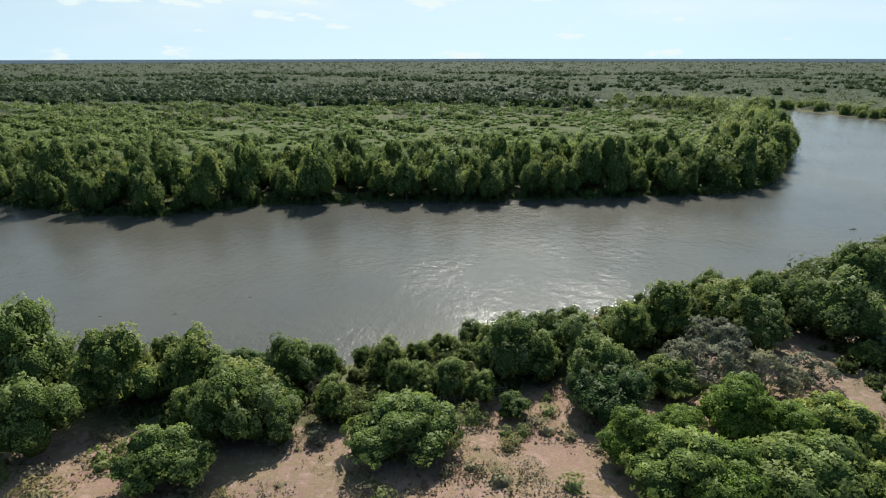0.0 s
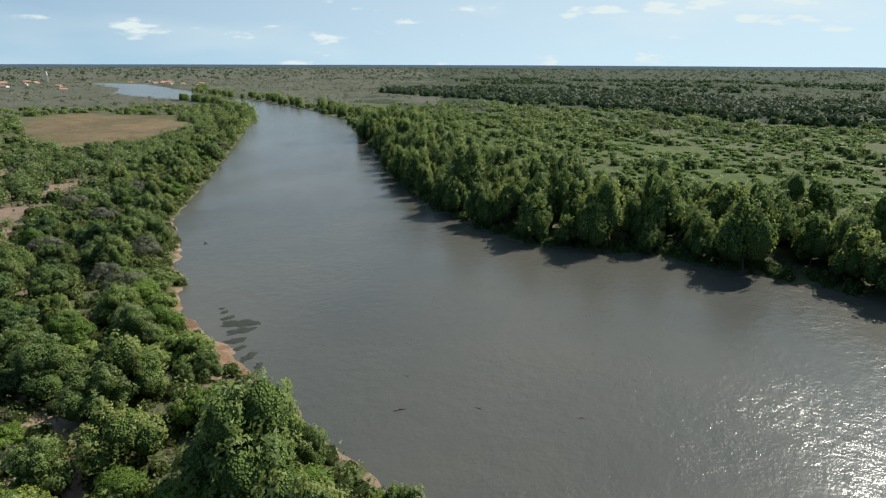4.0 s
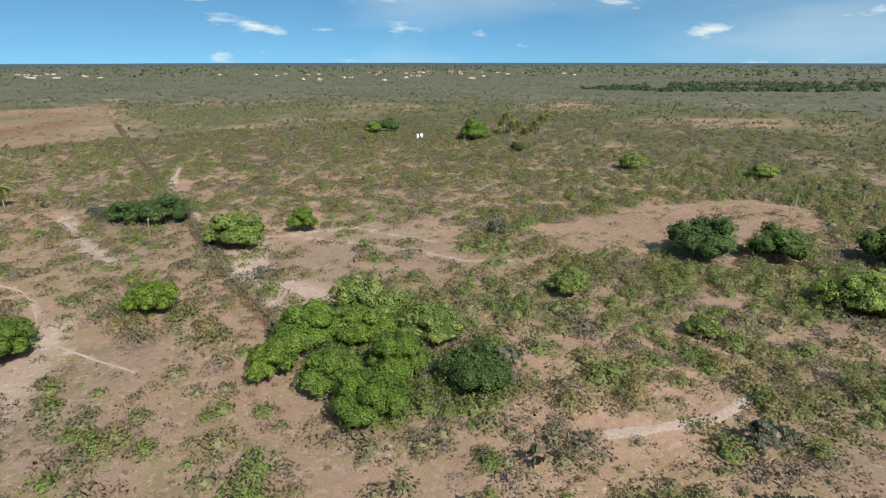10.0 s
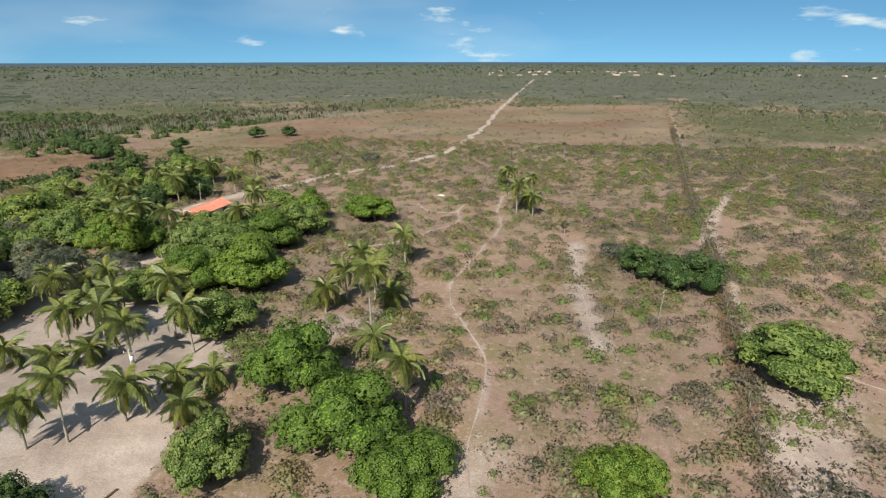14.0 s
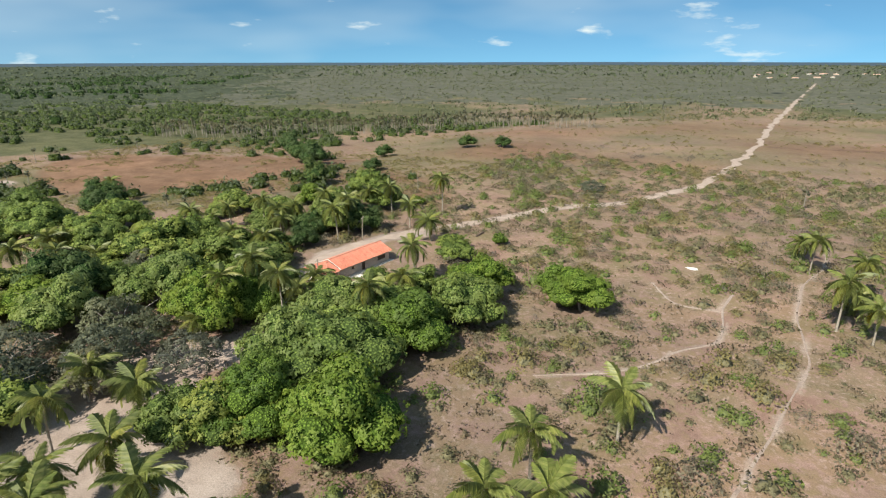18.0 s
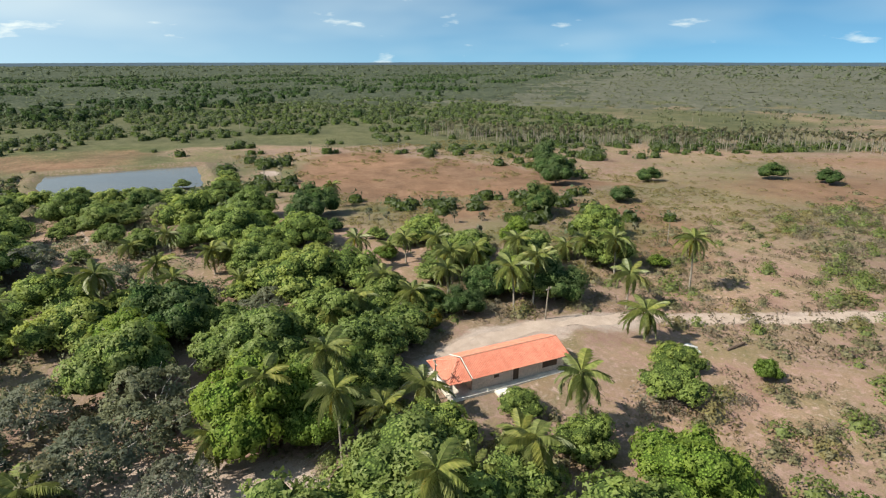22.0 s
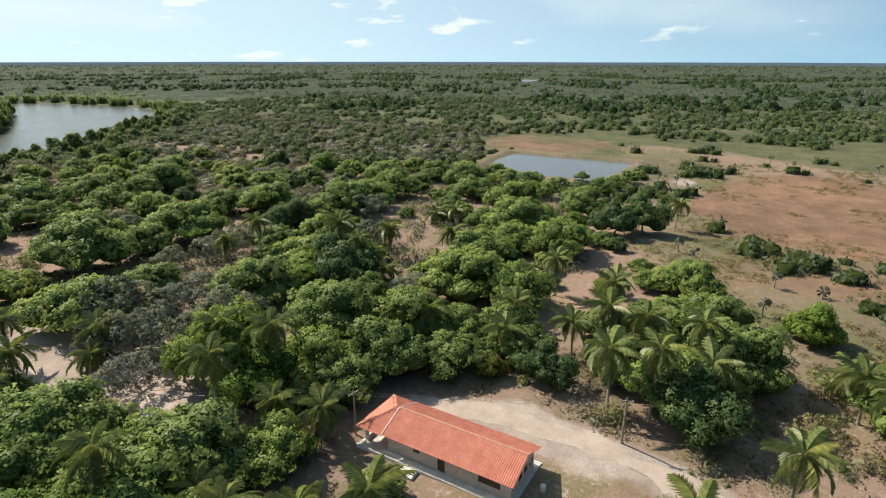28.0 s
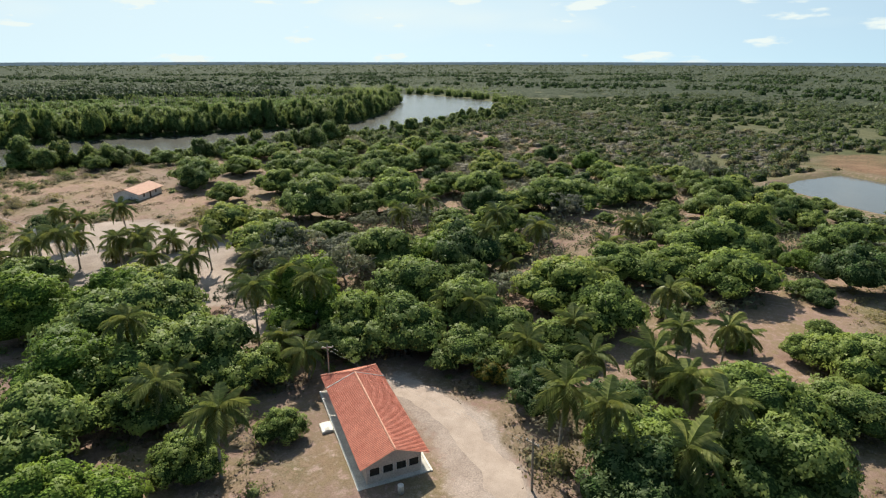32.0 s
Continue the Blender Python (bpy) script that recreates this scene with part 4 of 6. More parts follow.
# orchard fill between the house, the pond and the river
ORCHARD = [(22, -128), (30, -145), (60, -172), (95, -165), (118, -142), (165, -122), (180, -60), (165, 20), (150, 100), (110, 70), (70, 60), (55, 25), (40, -30), (38, -90)]
fill = []
for n in range(3000):
    x, y = strip.uniform(20, 190), strip.uniform(-170, 110)
    r = strip.uniform(2.6, 6.0)
    if inside(np.array([x]), np.array([y]), ORCHARD)[0] and free(x, y, r, 0.62) and all((x - a) ** 2 + (y - b) ** 2 > (0.72 * (r + c)) ** 2 for a, b, c in fill):
        fill.append((x, y, r))
for x, y, r in fill[:125]:
    plant(strip.choice("ccccdgb"), x, y, r * 1.2, "cashew trees of the orchard")


# ---- coconut palms ----
def frond_mesh(name, seed, length=3.4, droop=0.9, mat=LEAF_PALM):
    rng = np.random.default_rng(seed)
    vs, fs = [], []
    spine = []
    for i in range(9):
        s = i / 8
        spine.append(np.array([length * s * (1 - 0.18 * s * droop), 0, length * (0.42 * s - 0.75 * droop * s * s)]))
    v, f = tubes([[(*p, 0.045 * (1 - 0.85 * i / 8)) for i, p in enumerate(spine)]], 3)
    vs += list(v)
    fs += [tuple(q) for q in f]
    for i in range(25):
        s = 0.12 + 0.88 * i / 24
        k = s * 8
        a = spine[min(int(k), 7)]
        p = a + (spine[min(int(k), 7) + 1] - a) * (k - int(min(k, 7)) if k < 8 else 1)
        ln = length * 0.30 * math.sin(math.pi * (0.12 + 0.80 * s)) * (0.85 + 0.3 * rng.random())
        for side in (-1, 1):
            tip = p + np.array([ln * 0.55, side * ln * 0.78, -ln * (0.42 + 0.35 * rng.random())])
            w = np.array([0.058, 0, 0.012])
            mid_p = p + (tip - p) * 0.55 + np.array([0, 0, ln * 0.06])
            b = len(vs)
            vs += [p - w, p + w, mid_p + w, tip, mid_p - w]
            fs += [(b, b + 1, b + 2, b + 4), (b + 4, b + 2, b + 3, b + 3)]
    quads_only = [q for q in fs if len(set(q)) == 4]
    tris = [(q[0], q[1], q[2]) for q in fs if len(set(q)) == 3]
    faces = np.array(quads_only)
    extra = []
    for t3 in tris:
        vs.append((np.array(vs[t3[1]]) + np.array(vs[t3[2]])) / 2)
        extra.append((t3[0], t3[1], len(vs) - 1, t3[2]))
    return mesh_from(name, np.array(vs), np.vstack([faces, np.array(extra)]), [mat])


FRONDS = [frond_mesh("frond", i, 3.0 + 0.25 * (i % 3), 0.72 + 0.24 * i) for i in range(5)]
COCONUT = mesh_from("coconut", *tubes([[(0, 0, -0.14, 0.02), (0, 0, -0.08, 0.10), (0, 0, 0.03, 0.12), (0, 0, 0.12, 0.03)]], 6), [LEAF_YELLOW], True)
DEAD_FROND = frond_mesh("dead_frond", 9, 2.6, 1.5, LEAF_YELLOW)


def palm(seed, tall):
    rng = random.Random(seed)
    t = thing("coconut_palm", "coconut palm with a slender grey trunk and arching green fronds", "palm", "coconut palms")
    lean = rng.uniform(0.2, 0.9)
    a = rng.uniform(0, 6.28)
    top = (math.cos(a) * lean, math.sin(a) * lean, tall)
    line = [(0, 0, -0.1, 0.21), (0.05 * top[0], 0.05 * top[1], 0.4, 0.15), (0.3 * top[0], 0.3 * top[1], tall * 0.5, 0.12), (*top, 0.10)]
    v, f = tubes([line], 7)
    part("trunk", mesh_from("palm_trunk", v, f, [PALM_BARK], True), None, t)
    for k in range(19):
        level = k / 18
        turn = k * 137.5 + rng.uniform(-14, 14)
        rise = 48 - 88 * level + rng.uniform(-8, 8)
        me = FRONDS[min(4, int(level * 3) + rng.randrange(2))]
        s = rng.uniform(0.88, 1.12) * (0.8 if k < 3 else 1)
        part("frond", me, None, t, at=pose(*top, 0, -rise, turn) @ Matrix.Scale(s, 4))
    for k in range(2):
        part("dead_frond", DEAD_FROND, None, t, "drooping yellow-brown frond", pose(*top, 0, 30, rng.uniform(0, 360)))
    for q in (0.5, 1.9, 3.3, 4.8):
        part("coconut", COCONUT, None, t, "yellow-green coconut", pose(top[0] + 0.25 * math.cos(q), top[1] + 0.25 * math.sin(q), tall - 0.26, 0, 0, q * 57))
    return t


PALMS_A = [(-14, -56), (-23, -57), (-27, -59), (-31, -64), (-39, -65), (-12, -72), (-34, -72), (-4, -72), (-66, -73), (-38, -74), (-15, -76), (-22, -77), (-9, -79), (-14, -81),
           (-29, -82), (-10, -84), (-59, -84), (48, -84), (-23, -86), (53, -88), (3, -89), (-7, -91), (72, -94), (-54, -96), (11, -97), (-1, -98), (-44, -100), (8, -101),
           (65, -102), (-56, -104), (101, -105), (-46, -106), (-51, -108), (70, -111), (55, -114), (97, -114), (12, -115), (-46, -116), (57, -118), (14, -121)]
PALMS_B = [(79, -122), (65, -126), (80, -126), (-52, -128), (7, -128), (16, -129), (-9, -132), (10, -135), (36, -136), (64, -136), (-4, -138), (12, -140),
           (38, -140), (62, -140), (-6, -145), (0, -148), (50, -149), (40, -151), (67, -151), (-1, -156), (44, -161), (73, -161), (67, -162), (55, -164),
           (135, -164), (50, -165), (33, -169), (43, -170), (50, -170), (34, -174), (-79, -175), (46, -178)]
PALMS_D = [(-338, -209), (-342, -203), (-345, -212), (-349, -206), (-352, -200), (-355, -209), (-359, -203), (-362, -196), (-366, -204), (-370, -199), (-333, -205), (-347, -197)]
PALMS_C = [(-74, -178), (50, -179), (39, -180), (13, -182), (-77, -187), (25, -189), (52, -197), (46, -197), (-77, -197), (40, -200), (26, -207), (-69, -208), (-67, -216)]
palm_rng = random.Random(3)
patterns = []
for i in range(5):
    patterns.append(palm(30 + i, (6.4, 5.2, 8.0, 3.9, 2.4)[i]))
for i, (x, y) in enumerate(PALMS_A + PALMS_B + PALMS_C + PALMS_D):
    m = pose(x, y, ground_at(x, y), 0, 0, palm_rng.uniform(0, 360)) @ Matrix.Scale(palm_rng.uniform(1.1, 1.4), 4)
    if i < 5:
        patterns[i].matrix_basis = m
    else:
        src_palm = patterns[palm_rng.choice((0, 0, 1, 1, 2, 3, 4))]
        keep = src_palm.matrix_basis.copy()
        src_palm.matrix_basis = Matrix()
        copy_thing(src_palm, m)
        src_palm.matrix_basis = keep


# ---- scattered growth that nobody could count ----
def scatter(name, label, category, mat, spots, quads_each, leaf, seed, flatness=0.7, jitter=0.45, core=True, loose=False):
    """Low clumps of leaves at spots of (x, y, radius), joined."""
    rng = np.random.default_rng(seed)
    spots = np.array(spots, float)
    n = len(spots)
    z = height(spots[:, 0], spots[:, 1])
    d = rng.normal(size=(n, quads_each, 3))
    d[..., 2] = np.abs(d[..., 2])
    d /= np.linalg.norm(d, axis=2)[..., None]
    wob = 0.84 + 0.28 * rng.random((n, quads_each))
    az = np.arctan2(d[..., 1], d[..., 0])
    wob *= 1 + 0.28 * np.sin(3 * az + rng.random((n, 1)) * 6.28) + 0.18 * np.sin(5 * az + rng.random((n, 1)) * 6.28)
    c = d * wob[..., None] * spots[:, None, 2:3]
    c[..., 2] *= flatness
    if loose:
        # twigs and leaves all through an uneven low mound, thinning towards its rim
        q = rng.random((n, quads_each)) ** 0.72 * (1 + 0.22 * np.sin(2 * az + rng.random((n, 1)) * 6.28) + 0.16 * np.sin(3 * az + rng.random((n, 1)) * 6.28) + 0.1 * rng.normal(size=(n, quads_each)))
        up = (1 - np.clip(q, 0, 1) ** 2) * (0.35 + 0.65 * rng.random((n, quads_each)))
        c = np.stack([np.cos(az) * q, np.sin(az) * q, up * flatness + 0.04], -1) * spots[:, None, 2:3]
        d = np.stack([np.cos(az) * q, np.sin(az) * q, np.full(q.shape, 0.6)], -1) + 0.25 * rng.normal(size=d.shape)
        d /= np.linalg.norm(d, axis=2)[..., None]
    c += np.stack([spots[:, 0], spots[:, 1], z], 1)[:, None, :]
    sz = (leaf * spots[:, 2:3] * np.ones((1, quads_each))).ravel()
    v, f, sh = leaf_tris(rng, c.reshape(-1, 3), d.reshape(-1, 3), sz, 1.5, jitter, 0.35)
    idx = np.zeros(len(f), int)
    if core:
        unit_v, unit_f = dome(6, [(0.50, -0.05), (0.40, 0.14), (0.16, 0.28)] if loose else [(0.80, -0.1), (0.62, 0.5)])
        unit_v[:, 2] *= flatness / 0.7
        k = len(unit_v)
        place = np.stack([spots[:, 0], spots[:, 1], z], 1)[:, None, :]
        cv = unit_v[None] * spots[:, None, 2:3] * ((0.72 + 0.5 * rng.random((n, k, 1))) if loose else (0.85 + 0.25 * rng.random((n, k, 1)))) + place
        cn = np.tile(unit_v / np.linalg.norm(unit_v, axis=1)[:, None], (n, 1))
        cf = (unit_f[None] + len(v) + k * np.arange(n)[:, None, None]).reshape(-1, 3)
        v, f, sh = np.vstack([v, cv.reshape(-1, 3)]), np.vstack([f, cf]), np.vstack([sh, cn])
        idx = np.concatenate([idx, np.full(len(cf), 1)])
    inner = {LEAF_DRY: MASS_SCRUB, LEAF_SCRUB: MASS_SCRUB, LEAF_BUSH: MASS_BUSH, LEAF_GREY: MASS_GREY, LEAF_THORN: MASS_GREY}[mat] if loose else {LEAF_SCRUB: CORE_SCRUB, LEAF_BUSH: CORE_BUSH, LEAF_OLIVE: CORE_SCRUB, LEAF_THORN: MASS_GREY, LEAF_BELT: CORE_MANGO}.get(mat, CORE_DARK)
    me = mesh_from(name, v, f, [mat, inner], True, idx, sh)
    return tagged(new(name, me), label, category, kind="stuff")


def sprinkle(seed, count, x0, x1, y0, y1, keep, r0, r1, power=1.0):
    rng = np.random.default_rng(seed)
    x, y = rng.uniform(x0, x1, count), rng.uniform(y0, y1, count)
    r = r0 + (r1 - r0) * rng.random(count) ** power
    ok = keep(x, y)
    return np.stack([x, y, r], 1)[ok]


def clear_of(x, y, gap):
    d = np.full(x.shape, 1e9)
    for ln in [ROAD] + PATHS:
        d = np.minimum(d, seg_distance(x, y, ln))
    yard = inside(x, y, SAND_YARD) | inside(x, y, SAND_HOUSE) | inside(x, y, POND_EDGE)
    yard |= inside(x, y, [(4, -143), (24, -140), (30, -158), (22, -184), (12, -190), (0, -188), (3, -165)])
    yard |= np.hypot(x - 204, y + 158) < 13
    yard |= np.hypot(x + 47.2, y + 197.2) < 4.5
    return (d > gap) & ~yard & (river_distance(x, y) > 3)


BARE_PINK = [(-121, -92), (-113, -54), (-117, -42), (-155, -43), (-172, -62), (-171, -85), (-145, -100)]


def dry_land(x, y):
    return clear_of(x, y, 1.6) & ~north_side(x, y) & ~inside(x, y, ORCHARD) & ~inside(x, y, RED_FIELD) & ~inside(x, y, BARE_RISE) & ~(inside(x, y, BARE_PINK) & patchy(x, y, 9, 5, -0.1)) & ~(inside(x, y, BARE_YARD) & patchy(x, y, 11, 3, -0.5))


def patchy(x, y, size, seed, level):
    return rough(x, y, size, seed) + 0.5 * rough(x, y, size * 0.37, seed + 3) > level


SCRUB = sprinkle(1, 22000, -330, 60, -330, 70, lambda x, y: dry_land(x, y) & patchy(x, y, 13, 2, -0.4), 0.6, 2.8, 1.7)
scatter("dry_scrub", "low dry olive-brown scrub on sandy soil", "scrub", LEAF_SCRUB, SCRUB[:5200], 92, 0.122, 5, 0.55, 0.4, True, True)
GREENB = sprinkle(2, 14000, -330, 60, -330, 70, lambda x, y: dry_land(x, y) & patchy(x, y, 17, 5, -0.35), 0.5, 2.3, 1.8)
scatter("green_bushes", "small green bushes on dry ground", "bush", LEAF_BUSH, GREENB[:2800], 112, 0.118, 6, 0.75, 0.4, True, True)
GREYB = sprinkle(3, 14000, -460, 40, -380, 60, lambda x, y: dry_land(x, y) & (patchy(x, y, 30, 9, 0.15) | (x < -170) & patchy(x, y, 20, 9, -0.3)), 0.7, 2.4, 1.6)
scatter("grey_thicket", "grey leafless thorn bushes", "bush", LEAF_THORN, GREYB[:3600], 84, 0.10, 7, 0.75, 0.5, False, True)
BIGB = sprinkle(8, 16000, -330, 50, -330, 75, lambda x, y: dry_land(x, y) & (river_distance(x, y) > 25) & patchy(x, y, 21, 1, -0.2), 1.6, 3.6, 1.5)
BIGB = BIGB[[free(x, y, r, 0.7) for x, y, r in BIGB]]
scatter("olive_bushes", "waist-high olive-green bushes on dry soil", "bush", LEAF_SCRUB, BIGB[:1000], 280, 0.088, 23, 0.75, 0.4, True, True)
scatter("leafy_bushes", "round green bushes scattered on dry soil", "bush", LEAF_BUSH, BIGB[1000:1700], 290, 0.088, 24, 0.85, 0.4, True, True)
scatter("thorn_bushes", "grey half-leafless thorn bushes", "bush", LEAF_THORN, BIGB[1700:2500], 220, 0.075, 25, 0.8, 0.5, False, True)
EASTT = sprinkle(9, 12000, 90, 340, -70, 250, lambda x, y: (river_distance(x, y) > 5) & ~north_side(x, y) & (pond_distance(x, y) > 7) & ~inside(x, y, BROWN_FIELD) & (patchy(x, y, 22, 5, -0.3) | ~inside(x, y, ORCHARD)), 1.2, 3.4)
scatter("eastern_thicket", "grey-olive thicket between orchard and river", "thicket", LEAF_OLIVE, EASTT[:1100], 60, 0.185, 26, 0.8)
scatter("eastern_thorns", "grey leafless thorn thicket towards the river", "thicket", LEAF_THORN, EASTT[1100:2200], 70, 0.16, 29, 0.7)
PLAINB = sprinkle(6, 5000, -210, 180, -640, -235, lambda x, y: (inside(x, y, DRY_PLAIN) | (y < -240)) & clear_of(x, y, 2.5) & patchy(x, y, 25, 3, -0.2), 0.5, 1.9, 1.6)
scatter("plain_bushes", "scattered low bushes on the dry grass plain", "bush", LEAF_SCRUB, PLAINB[:2200], 66, 0.15, 21, 0.6, 0.45, False, True)
THICK = sprinkle(7, 12000, 30, 200, -150, 130, lambda x, y: inside(x, y, ORCHARD) & clear_of(x, y, 1.5) & patchy(x, y, 18, 8, -0.35), 0.9, 2.6)
scatter("orchard_thicket", "olive-grey thicket under the orchard trees", "thicket", LEAF_OLIVE, THICK[:1700], 60, 0.17, 22, 0.75, core=False)
HEDGE = sprinkle(40, 30000, -215, -98, -420, -36, lambda x, y: (seg_distance(x, y, FENCE) < 1.7) & clear_of(x, y, 0.5), 0.5, 1.4)
scatter("fence_brush", "brown dry brush grown along the wire fence", "brush", LEAF_DRY, HEDGE[:1500], 40, 0.17, 41, 0.8, core=False)
FIELDG = sprinkle(44, 16000, 40, 265, -290, -150, lambda x, y: (inside(x, y, RED_FIELD) & patchy(x, y, 12, 3, 0.35)) | (~inside(x, y, RED_FIELD) & ~inside(x, y, ORCHARD) & clear_of(x, y, 1.5) & patchy(x, y, 15, 6, -0.35)), 0.4, 1.7, 1.4)
scatter("field_grass", "low olive grass clumps on the red field", "grass", LEAF_SCRUB, FIELDG[:4600], 40, 0.16, 45, 0.4, 0.5, False, True)
CLUMP = sprinkle(46, 700, -126, -96, -36, 2, lambda x, y: seg_distance(x, y, [(-108, -31), (-116, -20), (-108, -10), (-119, -4)]) < 5.5, 1.4, 3.0)
scatter("clump_bushes", "leafy bushes filling a clump of trees", "bush", LEAF_BUSH, CLUMP[:130], 240, 0.09, 47, 1.0, 0.4, True, True)
scatter("clump_thorns", "grey thorn bushes in a clump of trees", "bush", LEAF_THORN, CLUMP[130:170], 200, 0.09, 48, 0.9, 0.5, False, True)
WESTB = sprinkle(49, 12000, -330, -128, -60, 70, lambda x, y: dry_land(x, y) & (x + 0.4 * y < -135) & patchy(x, y, 16, 4, -0.35), 1.2, 3.4, 1.3)
WESTB = WESTB[[free(x, y, r, 0.6) for x, y, r in WESTB]]
scatter("western_bushes", "thick green bushes on the slope towards the river", "bush", LEAF_BUSH, WESTB[:800], 190, 0.088, 50, 0.85, 0.4, True, True)
scatter("western_thorns", "grey-olive bushes on the slope towards the river", "bush", LEAF_SCRUB, WESTB[800:1500], 170, 0.088, 51, 0.75, 0.4, True, True)
CARPET = sprinkle(61, 14000, -480, -95, -330, 60, lambda x, y: dry_land(x, y) & (patchy(x, y, 26, 3, -0.25) | (x < -200)) & ((x < -140) | patchy(x, y, 17, 8, 0.0)), 1.8, 4.6, 1.2)
scatter("thorn_carpet", "grey leafless thorn scrub covering the plain", "scrub", LEAF_THORN, CARPET[:1500], 210, 0.088, 62, 0.34, 0.6, False, True)
scatter("scrub_carpet", "soft olive scrub covering the plain", "scrub", LEAF_SCRUB, CARPET[1500:3000], 200, 0.09, 63, 0.38, 0.5, False, True)
STRAW = sprinkle(64, 20000, -300, 60, -330, 70, lambda x, y: clear_of(x, y, 0.8) & ~north_side(x, y) & ~inside(x, y, ORCHARD) & patchy(x, y, 7, 6, -0.1), 0.9, 2.6, 1.3)
scatter("straw_grass", "thin brown dry grass over sandy soil", "grass", LEAF_DRY, STRAW[:5500], 44, 0.12, 65, 0.16, 0.7, False, True)
TUFTS = sprinkle(4, 60000, -260, 60, -260, 75, lambda x, y: clear_of(x, y, 0.5) & ~north_side(x, y) & patchy(x, y, 9, 4, -0.4), 0.18, 0.55)
scatter("grass_tufts", "tufts of dry yellow grass", "grass", LEAF_DRY, TUFTS[:12000], 5, 0.42, 8, 0.6, 0.9, False)
UNDER = sprinkle(5, 30000, -340, 320, 10, 270, lambda x, y: (river_distance(x, y) > np.where((x > -122) & (x < -72), 2.4, 0.5)) & (river_distance(x, y) < np.where(x < -60, 38, np.where(x < 60, 20, 46))) & ~north_side(x, y), 0.8, 2.2)
scatter("bank_undergrowth", "tangled green undergrowth along the river bank", "undergrowth", LEAF_BUSH, UNDER[:4600], 62, 0.17, 9, 1.0)


UNDER_N = sprinkle(18, 30000, -340, 260, 150, 330, lambda x, y: (river_distance(x, y) > 0.1) & (river_distance(x, y) < 6) & north_side(x, y), 0.8, 2.0)
scatter("mangrove_edge", "dark mangrove shrubs hanging over the water", "undergrowth", LEAF_DARK, UNDER_N[:1500], 44, 0.22, 27, 1.3)

scatter("far_bank_trees", "tall green trees along the far river bends", "woods", LEAF_MANGROVE, far_row, 230, 0.105, 28, 1.75)

# ---- woods of the middle distance and far off ----
PASTURE = [(255, -58), (335, -60), (345, -200), (310, -300), (240, -310), (245, -170)]


def woods(x, y):
    open_land = inside(x, y, DRY_PLAIN) | (np.hypot(x - 204, y + 158) < 14) | (inside(x, y, PASTURE) & patchy(x, y, 14, 4, -0.35)) | inside(x, y, FIELD_W) | inside(x, y, BROWN_FIELD) | inside(x, y, RED_FIELD) | (pond_distance(x, y) < 7)
    return ~open_land & (river_distance(x, y) > 3) & (lake_distance(x, y) > 0) & (seg_distance(x, y, ROAD) > 5)


def ring(x, y, lo, hi):
    """Between two distances from the middle."""
    r = np.hypot(x + 10, y + 60)
    return (r > lo) & (r < hi)


MEADOW = sprinkle(10, 16000, -450, 450, 190, 620, lambda x, y: north_side(x, y) & (river_distance(x, y) > 30) & patchy(x, y, 30, 7, -0.6), 1.5, 3.2)
scatter("green_thicket", "low bright green thicket behind the mangroves", "thicket", LEAF_MEADOW, MEADOW[:6500], 32, 0.24, 11, 0.5)
MID_N = sprinkle(11, 14000, -450, 450, 170, 640, lambda x, y: north_side(x, y) & (river_distance(x, y) > 24) & (patchy(x, y, 26, 3, 0.5) | (river_distance(x, y) < 40)), 2.2, 4.4)
scatter("northern_woods", "green woods beyond the river", "woods", LEAF_RIVER, MID_N[:760], 90, 0.17, 12, 1.2)
MID_E = sprinkle(12, 22000, 60, 640, -460, 360, lambda x, y: woods(x, y) & ~north_side(x, y) & ~inside(x, y, ORCHARD) & (np.hypot(x - 40, y + 100) > 110) & patchy(x, y, 24, 6, -0.3), 1.8, 4.2)
scatter("eastern_woods", "dense dark green woods and palms", "woods", LEAF_FAR, MID_E[:5600], 46, 0.20, 13, 0.95)
MID_W = sprinkle(13, 16000, -640, 60, -640, 330, lambda x, y: woods(x, y) & ~north_side(x, y) & (np.hypot(x + 60, y + 60) > 210) & patchy(x, y, 22, 8, -0.2), 1.2, 3.4)
scatter("western_scrub_woods", "olive scrub woods", "woods", LEAF_SCRUB, MID_W[:4600], 46, 0.16, 14, 0.7, 0.4, True, True)
BAND = sprinkle(16, 6000, -720, 140, 540, 900, lambda x, y: (y > 560 - 0.12 * x) & (y < 800 - 0.1 * x) & patchy(x, y, 60, 4, -0.5), 5.0, 8.0)
scatter("forest_belt", "dark tall forest belt across the northern plain", "woods", LEAF_BELT, BAND[:1500], 30, 0.34, 18, 1.2)
GROVE = [(-185, 60), (-200, 95), (-330, 190), (-470, 295), (-520, 270), (-440, 200), (-330, 90), (-330, 20), (-250, 15)]
WGROVE = sprinkle(17, 6000, -530, -170, 10, 310, lambda x, y: inside(x, y, GROVE) & ~inside(x, y, FIELD_W) & (river_distance(x, y) > 3) & patchy(x, y, 20, 6, -0.35), 2.0, 4.6)
WGROVE = WGROVE[(np.hypot(WGROVE[:, 0] + 237, WGROVE[:, 1] - 54) > 9) & (np.hypot(WGROVE[:, 0] + 220, WGROVE[:, 1] - 41) > 8) & (np.hypot(WGROVE[:, 0] + 396, WGROVE[:, 1] - 86) > 18)]
scatter("western_grove", "green trees and garden bushes along the bank", "woods", LEAF_RIVER, WGROVE[:900], 90, 0.17, 19, 1.0)
WFAR = sprinkle(19, 9000, -900, -170, 40, 620, lambda x, y: ring(x, y, 330, 720) & ~inside(x, y, FIELD_W) & (river_distance(x, y) > 3) & patchy(x, y, 40, 5, -0.45), 2.6, 5.0)
